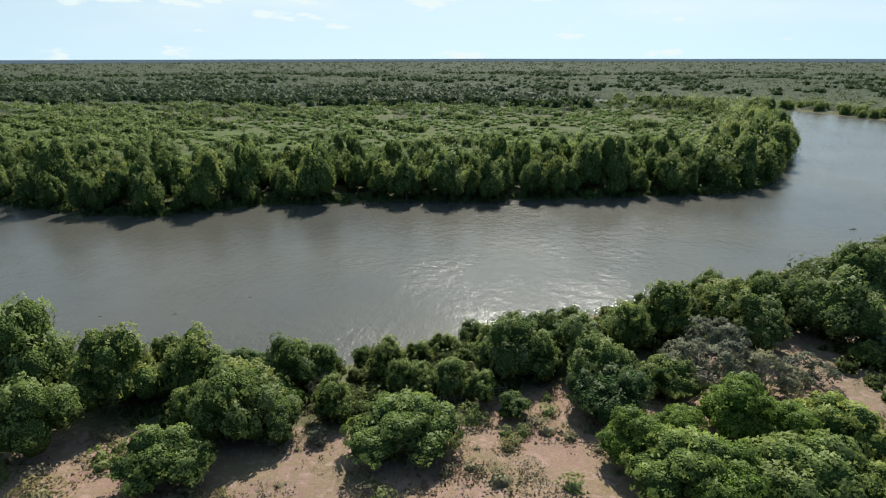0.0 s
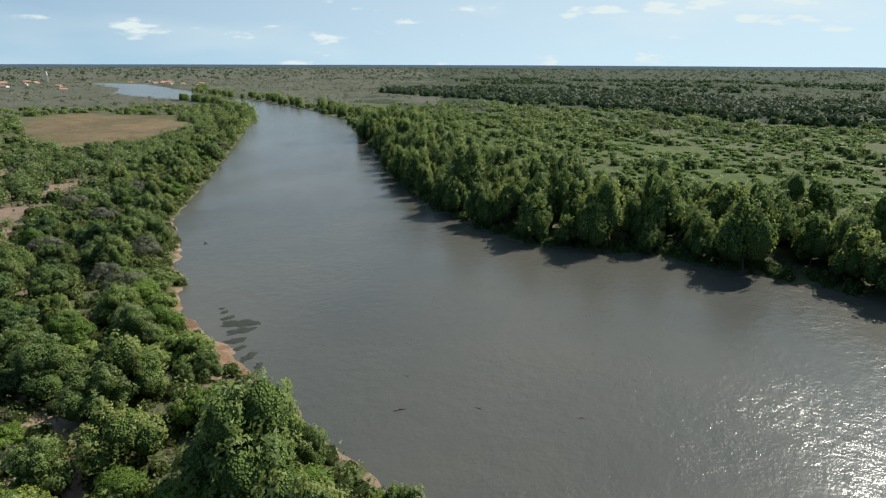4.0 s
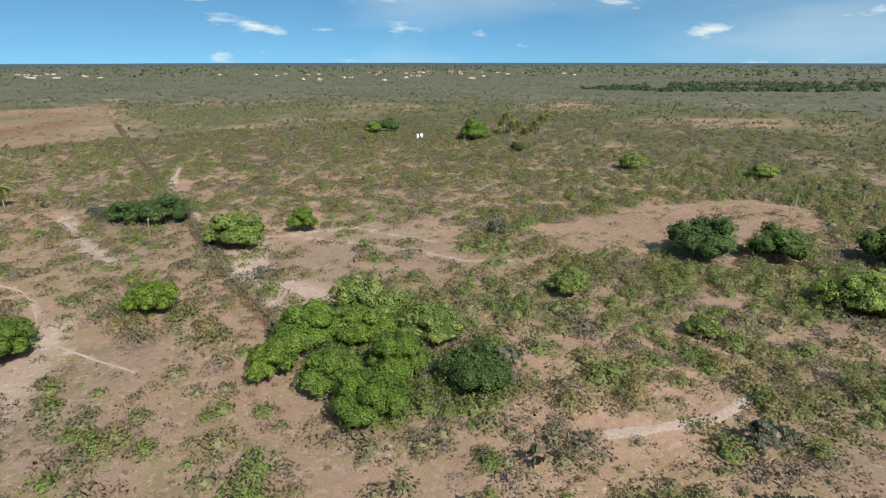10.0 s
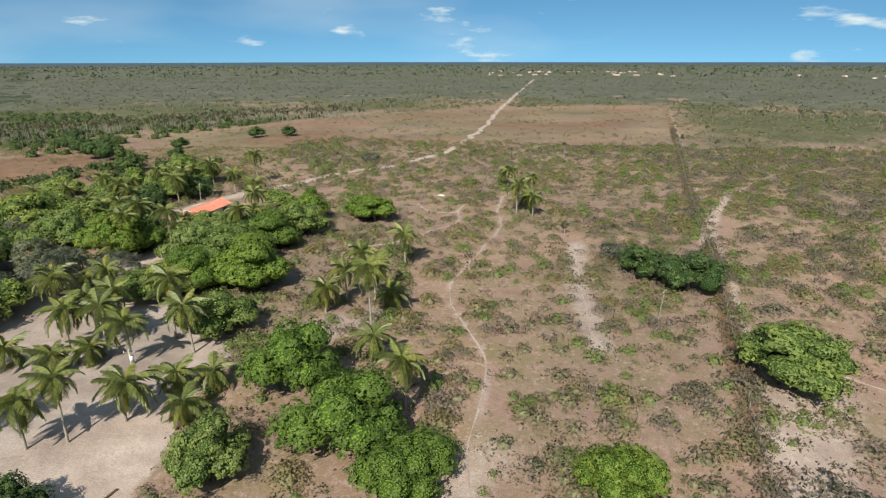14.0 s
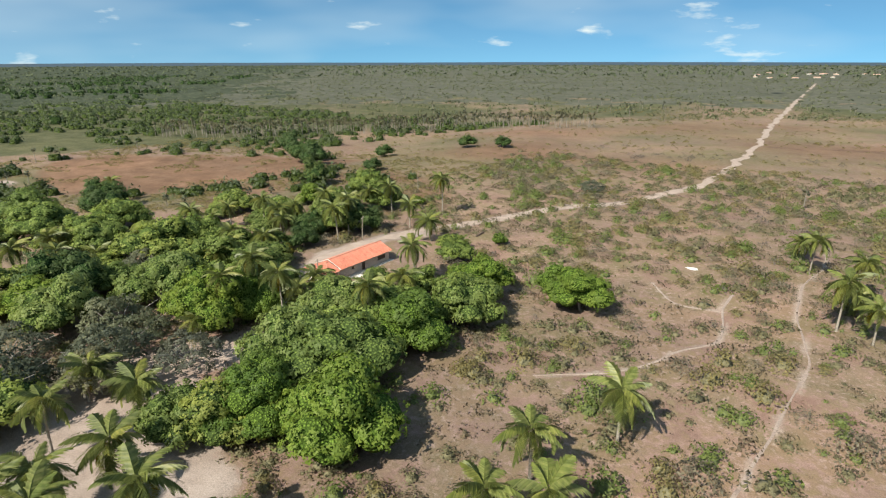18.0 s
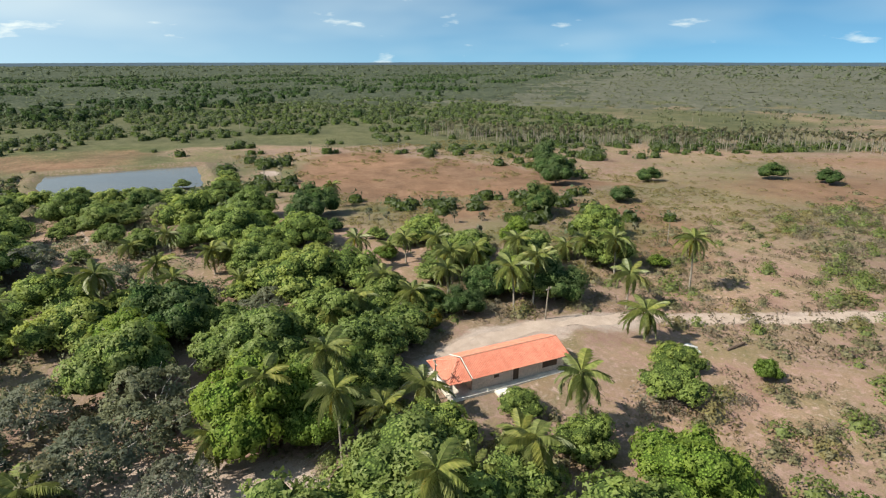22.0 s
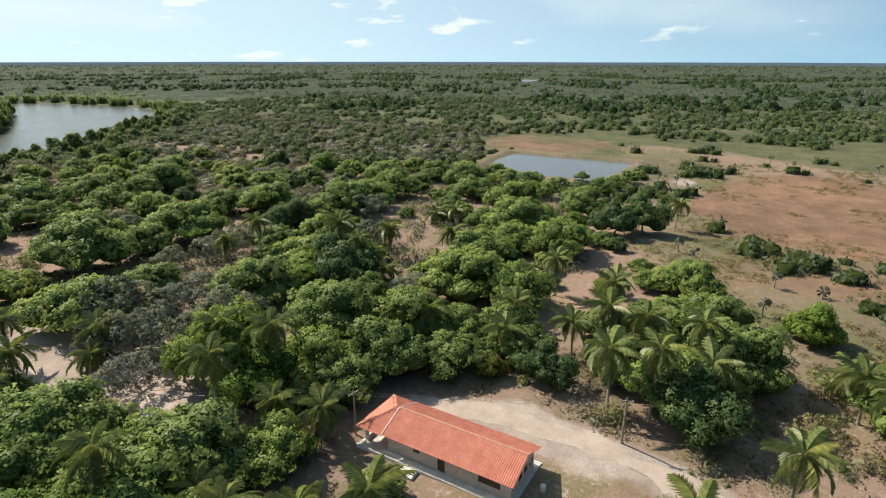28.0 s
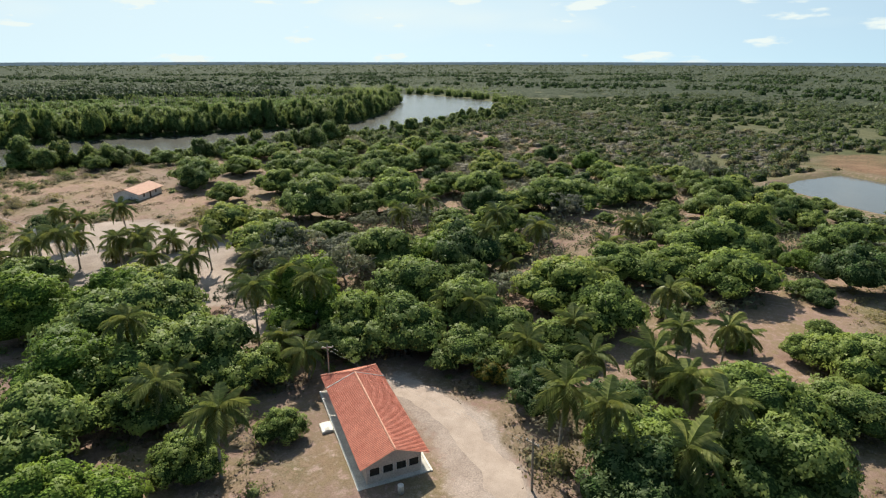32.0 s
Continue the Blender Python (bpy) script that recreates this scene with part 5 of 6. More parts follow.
scatter("northwestern_woods", "green woods and gardens along the river towards the town", "woods", LEAF_RIVER, WFAR[:1500], 54, 0.19, 43, 0.95)
BELT_W = sprinkle(20, 9000, -1950, -850, -520, 200, lambda x, y: (seg_distance(x, y, [(-900, -560), (-1300, -200), (-1450, 160)]) < 150) & patchy(x, y, 60, 4, -0.3), 4.0, 6.5)
scatter("western_belt", "dark green belt of trees before the town", "woods", LEAF_BELT, BELT_W[:900], 26, 0.34, 52, 1.1)
FAR_1 = sprinkle(14, 50000, -1800, 1800, -1800, 1800, lambda x, y: ring(x, y, 480, 1800) & woods(x, y) & patchy(x, y, 60, 2, -0.6), 3.0, 6.0)
FAR_1[:, 2] *= np.where(FAR_1[:, 0] + FAR_1[:, 1] > 150, 0.85, 0.62)
FAR_1 = FAR_1[~((FAR_1[:, 1] > 200) & (FAR_1[:, 1] < 560) & (np.abs(FAR_1[:, 0]) < 520))]
GREENER = FAR_1[FAR_1[:, 0] + FAR_1[:, 1] > 150][:12000]
LIGHT = patchy(GREENER[:, 0], GREENER[:, 1], 110, 6, -0.1)
TALL = GREENER[~LIGHT] * (1, 1, 1.35)
scatter("far_woods", "distant green woods", "woods", LEAF_FAR, GREENER[LIGHT], 16, 0.36, 15, 1.0, core=False)
scatter("far_tall_woods", "distant dark belts of tall woods", "woods", LEAF_BELT, TALL, 18, 0.34, 53, 1.4)
scatter("far_scrub", "distant olive-grey scrub woods", "woods", LEAF_OLIVE, FAR_1[FAR_1[:, 0] + FAR_1[:, 1] <= 150][:12000], 16, 0.38, 17, 0.8, core=False)
FAR_2 = sprinkle(15, 60000, -4900, 4900, -4900, 4900, lambda x, y: ring(x, y, 1650, 4900), 6.0, 10.0)
scatter("horizon_woods", "wooded plain reaching the horizon", "woods", LEAF_FAR, FAR_2[:14000], 6, 0.6, 16, 0.8, core=False)


# far haze painted as an emissive blue-grey ring; it is no lamp
HAZE, ht, hb = material("distance_haze_glow", 1.0)
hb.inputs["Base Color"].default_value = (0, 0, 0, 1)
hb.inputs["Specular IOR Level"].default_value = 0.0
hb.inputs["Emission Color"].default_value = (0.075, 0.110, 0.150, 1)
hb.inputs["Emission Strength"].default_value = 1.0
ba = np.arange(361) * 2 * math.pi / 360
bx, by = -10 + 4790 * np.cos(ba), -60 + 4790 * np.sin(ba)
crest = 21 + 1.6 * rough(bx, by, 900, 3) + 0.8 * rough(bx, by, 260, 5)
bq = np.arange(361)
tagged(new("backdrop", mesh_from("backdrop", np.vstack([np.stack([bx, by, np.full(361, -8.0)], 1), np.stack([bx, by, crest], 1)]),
                                 np.stack([bq[:-1], bq[1:], bq[1:] + 361, bq[:-1] + 361], 1), [HAZE], True)), "glowing blue-grey band of painted haze along the horizon", "backdrop", kind="structure")


def canopy(name, label, mat, side, low, tall, seed):
    """The closed roof of leaves of the far woods: one uneven sheet from ring to ring."""
    rng = np.random.default_rng(seed)
    rad = 620 * 1.0115 ** np.arange(182)
    ang = np.arange(560) * 2 * math.pi / 560
    r, a = np.meshgrid(rad, ang, indexing="ij")
    a = a + rng.normal(size=a.shape) * 0.0025
    r = r * (1 + rng.normal(size=r.shape) * 0.003)
    x, y = -10 + r * np.cos(a), -60 + r * np.sin(a)
    grown = woods(x, y) & (side * (x + y - 150 + 260 * rough(x, y, 210, 3) + 330 * rough(x, y, 37, 5) + 160 * rough(x, y, 9, 2)) > 0) & (r > 634) & ((r > 760) | patchy(x, y, 25, seed, -0.1))
    z = height(x, y) + np.where(grown, low + (tall - low) * rng.random(r.shape) ** 1.5, -0.4)
    c = np.arange(r.size).reshape(r.shape)
    nxt = np.roll(c, -1, 1)
    f = np.stack([c[:-1], nxt[:-1], nxt[1:], c[1:]], -1).reshape(-1, 4)
    f = f[grown.ravel()[f].any(1)]
    used, f = np.unique(f, return_inverse=True)
    v = np.stack([x, y, z], -1).reshape(-1, 3)[used]
    return tagged(new(name, mesh_from(name, v, f.reshape(-1, 4), [mat], True)), label, "woods", kind="stuff")


canopy("far_green_canopy", "closed green canopy of the distant woods", CANOPY_GREEN, 1, 0.9, 3.6, 41)
canopy("far_olive_canopy", "closed olive-grey canopy of the distant scrub", CANOPY_OLIVE, -1, 0.4, 1.8, 42)



# ---- ribbons: road and footpaths ----
def ribbon(name, label, points, half, seed):
    rng = np.random.default_rng(seed)
    pts = flat(points)
    keep = np.hypot(pts[:, 0] + 10, pts[:, 1] + 60) < 1600
    pts = pts[keep]
    seg = np.hypot(*np.diff(pts, axis=0).T)
    run = np.concatenate([[0], np.cumsum(seg)])
    n = int(run[-1] / 1.2) + 2
    s = np.linspace(0, run[-1], n)
    cx, cy = np.interp(s, run, pts[:, 0]), np.interp(s, run, pts[:, 1])
    for k in range(6):
        cx[1:-1] = (cx[:-2] + 2 * cx[1:-1] + cx[2:]) / 4
        cy[1:-1] = (cy[:-2] + 2 * cy[1:-1] + cy[2:]) / 4
    tx, ty = np.gradient(cx), np.gradient(cy)
    ln = np.hypot(tx, ty) + 1e-9
    wander = 0.35 * half * np.sin(s / 7.0 + seed) + 0.2 * half * np.sin(s / 2.9)
    v = []
    for j, k in enumerate((-1, -0.5, 0, 0.5, 1)):
        fray = np.convolve(rng.normal(size=n + 4), np.ones(5) / 2.2, 'valid')
        w = k * half * (1 + (0.30 * fray if abs(k) == 1 else 0))
        px, py = cx - ty / ln * (w + wander), cy + tx / ln * (w + wander)
        lift = (0.07 if abs(k) < 1 else 0.0) + 0.16 * smooth(215, 300, np.hypot(px + 10, py + 60))
        v.append(np.stack([px, py, height(px, py) + lift], 1))
    v = np.stack(v, 1).reshape(-1, 3)
    q = np.arange(n * 5).reshape(n, 5)
    f = np.stack([q[:-1, :-1], q[1:, :-1], q[1:, 1:], q[:-1, 1:]], -1).reshape(-1, 4)
    return tagged(new(name, mesh_from(name, v, f, [ROADDIRT if "road" in name else PATHDIRT], True)), label, "road" if "road" in name else "path", kind="structure")


ribbon("dirt_road", "pale sandy dirt road with wheel tracks", ROAD, 1.9, 1)
for i, p in enumerate(PATHS):
    ribbon("footpath", "narrow trodden sandy footpath", p, 0.8 if i in (6, 7) else 0.2, i + 2)


# ---- the red-roofed house ----
def box(bm, x0, x1, y0, y1, z0, z1):
    vs = [bm.verts.new((x, y, z)) for z in (z0, z1) for x, y in ((x0, y0), (x1, y0), (x1, y1), (x0, y1))]
    for f in ((3, 2, 1, 0), (4, 5, 6, 7), (0, 1, 5, 4), (1, 2, 6, 5), (2, 3, 7, 6), (3, 0, 4, 7)):
        bm.faces.new([vs[i] for i in f])


def boxes(*sizes):
    bm = bmesh.new()
    for s in sizes:
        box(bm, *s)
    return bm


def tile_slope(name, x0, x1, y_ridge, y_eave, z_ridge, z_eave, pitch=0.25, course=0.42, x0_eave=None, x1_eave=None):
    """Rows of round clay tiles laid up a slope, each course lapping the next; a hip widens towards the eave."""
    rows = int(round(math.hypot(y_eave - y_ridge, z_eave - z_ridge) / course))
    a_eave, b_eave = x0 if x0_eave is None else x0_eave, x1 if x1_eave is None else x1_eave
    lo, hi = min(x0, a_eave), max(x1, b_eave)
    cols = int(round((hi - lo) / pitch))
    w = (hi - lo) / cols
    vs, fs = [], []
    for r in range(rows):
        k0, k1 = r / rows, (r + 1.08) / rows
        left, right = x0 + (a_eave - x0) * min(k1, 1), x1 + (b_eave - x1) * min(k1, 1)
        for c in range(cols):
            xa = lo + w * c
            if xa + w < left + 0.02 or xa > right - 0.02:
                continue
            base = len(vs)
            for k, lift in ((k0, 0.015), (k1, 0.045)):
                y, z = y_ridge + (y_eave - y_ridge) * k, z_ridge + (z_eave - z_ridge) * k + lift
                for dx, dz in ((0, 0), (0.2, 0.048), (0.5, 0.06), (0.75, 0.0), (1, -0.015)):
                    vs.append((min(max(xa + w * dx, left), right), y, z + dz))
            fs += [(base + i, base + i + 1, base + i + 6, base + i + 5) for i in range(4)]
    return mesh_from(name, np.array(vs), np.array(fs), [TILE])


HOUSE = pose(15.9, -155.2, ground_at(16, -155) + 0.02, 0, 0, 267.5)
house = thing("house", "long single-storey farmhouse with an orange clay-tiled roof", "house", at=HOUSE)
# local frame: x along the ridge towards the gable with windows, y across towards the sunny yard
L0, L1, W = -9.9, 9.1, 3.0
part("plinth", boxes((L0 - 0.2, L1 + 0.5, -W - 0.9, W + 0.9, -0.25, 0.22)), CONCRETE, house, "pale concrete plinth and walkway")
for side in (-1, 1):
    part("kerb", boxes((L0 - 0.26, L1 + 0.56, side * (W + 1.0) - 0.1, side * (W + 1.0) + 0.1, -0.25, 0.27)), WHITE, house, "whitewashed kerb of the walkway")


def wall_with(openings, a, b, z0, z1):
    """Spans of a straight wall between and round its openings: (start, end, low, high)."""
    spans, at = [], a
    for s, w, lo, hi in sorted(openings):
        spans += [(at, s, z0, z1), (s, s + w, z0, lo), (s, s + w, hi, z1)]
        at = s + w
    return spans + [(at, b, z0, z1)]


FRONT = [(-2.9, 0.9, 1.35, 1.9), (0.3, 0.95, 0.25, 2.1), (5.3, 2.6, 1.0, 2.0)]
BACK = [(-4.0, 1.2, 1.0, 1.9), (0.0, 0.95, 0.25, 2.1), (4.0, 1.2, 1.0, 1.9)]
M0 = -6.2
for a, b, lo, hi in wall_with(FRONT, M0, L1 - 0.15, 0.22, 2.45):
    part("wall_panel", boxes((a, b, -W, -W + 0.15, lo, hi)), PLASTER, house)
for a, b, lo, hi in wall_with(BACK, M0, L1 - 0.15, 0.22, 2.45):
    part("wall_panel", boxes((a, b, W - 0.15, W, lo, hi)), PLASTER, house)
part("porch_wall", boxes((M0 - 0.15, M0, -W, W, 0.22, 2.45)), PLASTER, house)
GABLE = [(-2.7, 1.15, 1.05, 2.0), (-1.25, 1.15, 1.05, 2.0), (0.2, 1.15, 1.05, 2.0), (1.6, 1.15, 1.05, 2.0)]
for a, b, lo, hi in wall_with(GABLE, -W, W, 0.22, 2.45):
    part("wall_panel", boxes((L1 - 0.15, L1, a, b, lo, hi)), PLASTER, house)
bm = bmesh.new()
v = [bm.verts.new(p) for p in ((L1 - 0.15, -W, 2.45), (L1 - 0.15, W, 2.45), (L1 - 0.15, 0, 3.75), (L1, -W, 2.45), (L1, W, 2.45), (L1, 0, 3.75))]
for f in ((0, 2, 1), (3, 4, 5), (0, 1, 4, 3), (1, 2, 5, 4), (2, 0, 3, 5)):
    bm.faces.new([v[i] for i in f])
part("gable", bm, PLASTER, house)
for s, w, lo, hi in FRONT:
    win = part("window" if lo > 0.5 else "door", boxes((s, s + w, -W + 0.06, -W + 0.10, lo, hi)), DARKWOOD, house, "dark brown wooden shutter" if lo > 0.5 else "dark brown wooden door")
for s, w, lo, hi in BACK:
    part("window" if lo > 0.5 else "door", boxes((s, s + w, W - 0.10, W - 0.06, lo, hi)), DARKWOOD, house)
for s, w, lo, hi in GABLE:
    win = part("window", boxes((L1 - 0.12, L1 - 0.09, s, s + w, lo, hi)), GLASS, house, "dark window opening")
    part("window_frame", boxes((L1 - 0.06, L1 - 0.02, s, s + 0.05, lo, hi), (L1 - 0.06, L1 - 0.02, s + w - 0.05, s + w, lo, hi)), WHITE, win)
for yy in (-W + 0.1, W - 0.3):
    part("post", boxes((L0 + 0.2, L0 + 0.55, yy, yy + 0.22, 0.22, 2.5)), WHITE, house, "white porch post")
part("porch_low_wall", boxes((L0 + 0.25, L0 + 0.4, -W + 0.35, W - 0.35, 0.22, 0.75)), WHITE, house)
RIDGE, EAVE = 4.05, 2.55
part("roof", tile_slope("roof_tiles", M0 - 0.5, L1 + 0.55, 0, -W - 0.75, RIDGE, EAVE), None, house, "orange clay tiles")
part("roof", tile_slope("roof_tiles", M0 - 0.5, L1 + 0.55, 0, W + 0.75, RIDGE, EAVE), None, house, "orange clay tiles")
HIP, PR, PE = M0 - 1.1, RIDGE - 0.16, EAVE - 0.14
for side in (-1, 1):
    part("porch_roof", tile_slope("porch_tiles", HIP, M0 - 0.55, 0, side * (W + 0.75), PR, PE, x0_eave=L0 - 0.5), None, house, "newer bright orange clay tiles")
    v, f = tubes([[(HIP, 0, PR + 0.06, 0.09), (L0 - 0.5, side * (W + 0.75), PE + 0.06, 0.09)]], 6)
    part("hip_cap", mesh_from("hip_cap", v, f, [PALE_TILE]), None, house, "mortared hip tiles")
hip_end = tile_slope("porch_tiles", -0.05, 0.05, 0, HIP - L0 + 0.5, PR, PE, x0_eave=-W - 0.75, x1_eave=W + 0.75)
part("porch_roof", hip_end, None, house, "newer bright orange clay tiles", pose(HIP, 0, 0, 0, 0, 90))
v, f = tubes([[(M0 - 0.5, 0, RIDGE + 0.05, 0.12), (2, 0, RIDGE + 0.05, 0.12), (L1 + 0.55, 0, RIDGE + 0.05, 0.12)]], 6)
part("ridge_cap", mesh_from("ridge_cap", v, f, [PALE_TILE]), None, house, "mortared ridge tiles")
for side in (-1, 1):
    v, f = tubes([[(M0 - 0.5, 0, RIDGE + 0.08, 0.065), (M0 - 0.5, side * (W + 0.75), EAVE + 0.1, 0.065)]], 6)
    part("verge", mesh_from("verge", v, f, [WHITE]), None, house, "white mortar verge between the roofs")
for k in range(12):
    x = M0 + 0.2 + k * 1.36
    for side in (-1, 1):
        v, f = tubes([[(x, 0, RIDGE - 0.08, 0.06), (x, side * (W + 0.7), EAVE - 0.08, 0.06)]], 4)
        part("rafter", mesh_from("rafter", v, f, [DARKWOOD]), None, house)


# ---- things round the house ----
def at_ground(x, y, rz=0, up=0.0):
    return pose(x, y, ground_at(x, y) + up, 0, 0, rz)


def pole(tall, tilt, mat, label, name="utility_pole", crossbar=True):
    t = thing(name, label, "pole", "utility poles")
    v, f = tubes([[(0, 0, -0.2, 0.14), (tilt * 0.5, 0, tall * 0.5, 0.125), (tilt, 0, tall, 0.10)]], 8)
    part("shaft", mesh_from("shaft", v, f, [mat], True), None, t)
    if crossbar:
        part("crossarm", boxes((tilt - 0.06, tilt + 0.06, -0.8, 0.8, tall - 0.55, tall - 0.42)), POLEWOOD, t)
        for yy in (-0.7, 0.0, 0.7):
            v, f = tubes([[(tilt, yy, tall - 0.42, 0.05), (tilt, yy, tall - 0.34, 0.07), (tilt, yy, tall - 0.24, 0.03)]], 6)
            part("insulator", mesh_from("insulator", v, f, [WHITE], True), None, t)
    return t


p = pole(8.2, 0.25, CONCRETE, "tall pale concrete utility pole standing in sand")
p.matrix_basis = at_ground(-30, -68, 100)
v, f = tubes([[(0.25, 0.2, 6.4, 0.05), (0.25, 0.2, 6.45, 0.24), (0.25, 0.2, 7.2, 0.24), (0.25, 0.2, 7.25, 0.05)]], 10)
part("transformer", mesh_from("transformer", v, f, [WHITE], True), None, p, "grey can transformer")
for x, y, h, tilt, rz in ((-103.5, -107, 6.6, 0.5, 150), (-188, -162, 6.0, 0.1, 30), (14, -143.5, 6.2, 0.1, 80), (27.5, -172, 6.4, 0.35, 200), (49, -226, 5.5, 0.1, 0)):
    q = pole(h, tilt, POLEWOOD, "weathered wooden utility pole", crossbar=h > 6.1)
    q.matrix_basis = at_ground(x, y, rz)
wires = thing("power_line", "thin sagging power wires between poles", "wire")
for k in (-0.3, 0.3):
    for (xa, ya), (xb, yb) in (((-30, -68), (14, -143.5)), ((14, -143.5), (27.5, -172))):
        line = []
        for i in range(13):
            u = i / 12
            line.append((xa + (xb - xa) * u + k, ya + (yb - ya) * u, ground_at(xa, ya) + (7.6 if xa < 0 else 5.8) * (1 - u) + 5.8 * u - 5.2 * u * (1 - u) * 0.35, 0.008))
        v, f = tubes([line], 4)
        part("wire", mesh_from("wire", v, f, [WIRE], True), None, wires)

slab = thing("cistern_slab", "white-topped concrete cistern cover on bare soil", "slab", at=at_ground(11.2, -152.6, 268))
part("base", boxes((-1.0, 1.0, -0.7, 0.7, -0.1, 0.28)), CONCRETE, slab)
part("lid", boxes((-0.92, 0.92, -0.62, 0.62, 0.28, 0.36)), WHITE, slab, "white painted lid")
part("hatch", boxes((0.35, 0.85, -0.3, 0.2, 0.36, 0.42)), CONCRETE, slab)


def heap_mesh(name, radius, tall, seed, mat, stretch=1.4):
    rng = np.random.default_rng(seed)
    a = 28
    vs, fs = [], []
    rings_n = 9
    for j in range(rings_n):
        k = j / (rings_n - 1)
        for i in range(a):
            an = 2 * math.pi * i / a
            r = radius * (1 - k) * (1 + 0.14 * math.sin(3 * an + seed) + 0.08 * math.sin(7 * an) + 0.04 * rng.normal())
            vs.append((r * math.cos(an) * stretch, r * math.sin(an), tall * (k ** 0.8) * (1 + 0.05 * rng.normal()) - 0.08))
    for j in range(rings_n - 1):
        for i in range(a):
            fs.append((j * a + i, j * a + (i + 1) % a, (j + 1) * a + (i + 1) % a, (j + 1) * a + i))
    return mesh_from(name, np.array(vs), np.array(fs), [mat], True)


sand_pile = tagged(new("sand_mound", heap_mesh("sand_mound", 1.9, 0.95, 3, SANDHEAP)), "heap of white building sand under a palm", "sand heap")
sand_pile.matrix_basis = at_ground(8.0, -185.5, 100)
stack = thing("brick_stack", "low stack of dark hollow bricks in a row", "bricks", at=at_ground(5.2, -193.5, 95))
brick_mesh = bpy.data.meshes.new("brick")
bm = boxes((-0.09, 0.09, -0.045, 0.045, 0, 0.14))
bm.to_mesh(brick_mesh)
bm.free()
BRICKDARK = noisy("dusty_hollow_bricks", (0.10, 0.075, 0.06), (0.22, 0.15, 0.11), 6.0, 0.9, 0.3)
brick_mesh.materials.append(BRICKDARK)
pile_rng = random.Random(5)
for i in range(24):
    for j in range(3):
        for k in range(3 if pile_rng.random() < 0.8 else 2):
            part("brick", brick_mesh, None, stack, at=pose(-2.4 + i * 0.2 + pile_rng.uniform(-0.01, 0.01), (j - 1) * 0.13, k * 0.142, 0, 0, pile_rng.uniform(-4, 4)))
rubble = tagged(new("white_rubble", heap_mesh("white_rubble", 1.0, 0.35, 8, SANDHEAP, 1.5)), "small pale heap of lime on the field", "heap")
rubble.matrix_basis = at_ground(-47.2, -197.2)
tank = thing("water_drum", "grey plastic water drum against the gable", "drum", at=at_ground(15.3, -166.6))
v, f = tubes([[(0, 0, 0, 0.02), (0, 0, 0.0, 0.3), (0, 0, 0.45, 0.33), (0, 0, 0.9, 0.3), (0, 0, 0.9, 0.02)]], 14)
part("drum", mesh_from("drum", v, f, [CONCRETE], True), None, tank)
v, f = tubes([[(0, 0, 0.9, 0.31), (0, 0, 0.96, 0.31), (0, 0, 0.97, 0.02)]], 14)
part("lid", mesh_from("lid", v, f, [WHITE], True), None, tank, "pale lid")
log = tagged(new("fallen_log", mesh_from("fallen_log", *tubes([[(-2.2, 0, 0.1, 0.16), (0, 0.15, 0.12, 0.15), (1.9, 0.1, 0.1, 0.11)], [(0.4, 0.1, 0.15, 0.07), (1.2, 0.8, 0.25, 0.03)]], 7), [DARKWOOD], True)), "dark fallen palm log lying on sand", "log")
log.matrix_basis = at_ground(-38, -51, 75)
for x, y in ((16, -197), (10.5, -200), (8.6, -209), (5, -150)):
    post_ob = tagged(new("wooden_post", mesh_from("wooden_post", *tubes([[(0, 0, -0.2, 0.07), (0.06, 0, 1.0, 0.065), (0.1, 0.02, 2.0, 0.05)]], 6), [POLEWOOD], True)), "leaning weathered wooden post", "post", "wooden posts")
    post_ob.matrix_basis = at_ground(x, y, x * 40)

# ---- the boundary fence ----
fence = thing("wire_fence", "long wire fence on rough wooden posts", "fence")
fx, fy = flat(FENCE).T
run = np.concatenate([[0], np.cumsum(np.hypot(np.diff(fx), np.diff(fy)))])
post_mesh = mesh_from("fence_post", *tubes([[(0, 0, -0.3, 0.085), (0.03, 0.02, 0.7, 0.075), (0.02, -0.03, 1.45, 0.06)]], 5), [POLEWOOD], True)
strand = [[], [], []]
fence_rng = random.Random(11)
for s_at in np.arange(0, 330, 2.6):
    x, y = float(np.interp(s_at, run, fx)), float(np.interp(s_at, run, fy))
    g = ground_at(x, y)
    part("post", post_mesh, None, fence, at=pose(x, y, g, fence_rng.uniform(-5, 5), fence_rng.uniform(-5, 5), fence_rng.uniform(0, 360)))
    for k in range(3):
        strand[k].append((x, y, g + 0.5 + 0.4 * k, 0.012))
for k in range(3):
    part("wire", mesh_from("fence_wire", *tubes([strand[k]], 3), [WIRE], True), None, fence)
gate_fence = thing("paddock_fence", "rough wooden fence with a gate by the river trees", "fence")
for i in range(14):
    x, y = -3 + 0.9 * i, 64.5 + 0.25 * i
    part("post", post_mesh, None, gate_fence, at=at_ground(x, y, i * 50))
for k in range(3):
    part("rail", mesh_from("rail", *tubes([[(-3, 64.5, ground_at(-3, 64.5) + 0.45 + 0.4 * k, 0.04), (3, 66.2, ground_at(3, 66.2) + 0.45 + 0.4 * k, 0.04), (8.7, 67.75, ground_at(8.7, 67.7) + 0.45 + 0.4 * k, 0.04)]], 5), [POLEWOOD], True), None, gate_fence)
gate = thing("cattle_gate", "brown wooden cattle gate", "gate", at=at_ground(5.2, 69.5, 8))
for k in range(5):
    part("board", boxes((-1.2, 1.2, -0.03, 0.03, 0.2 + 0.28 * k, 0.34 + 0.28 * k)), DARKWOOD, gate)
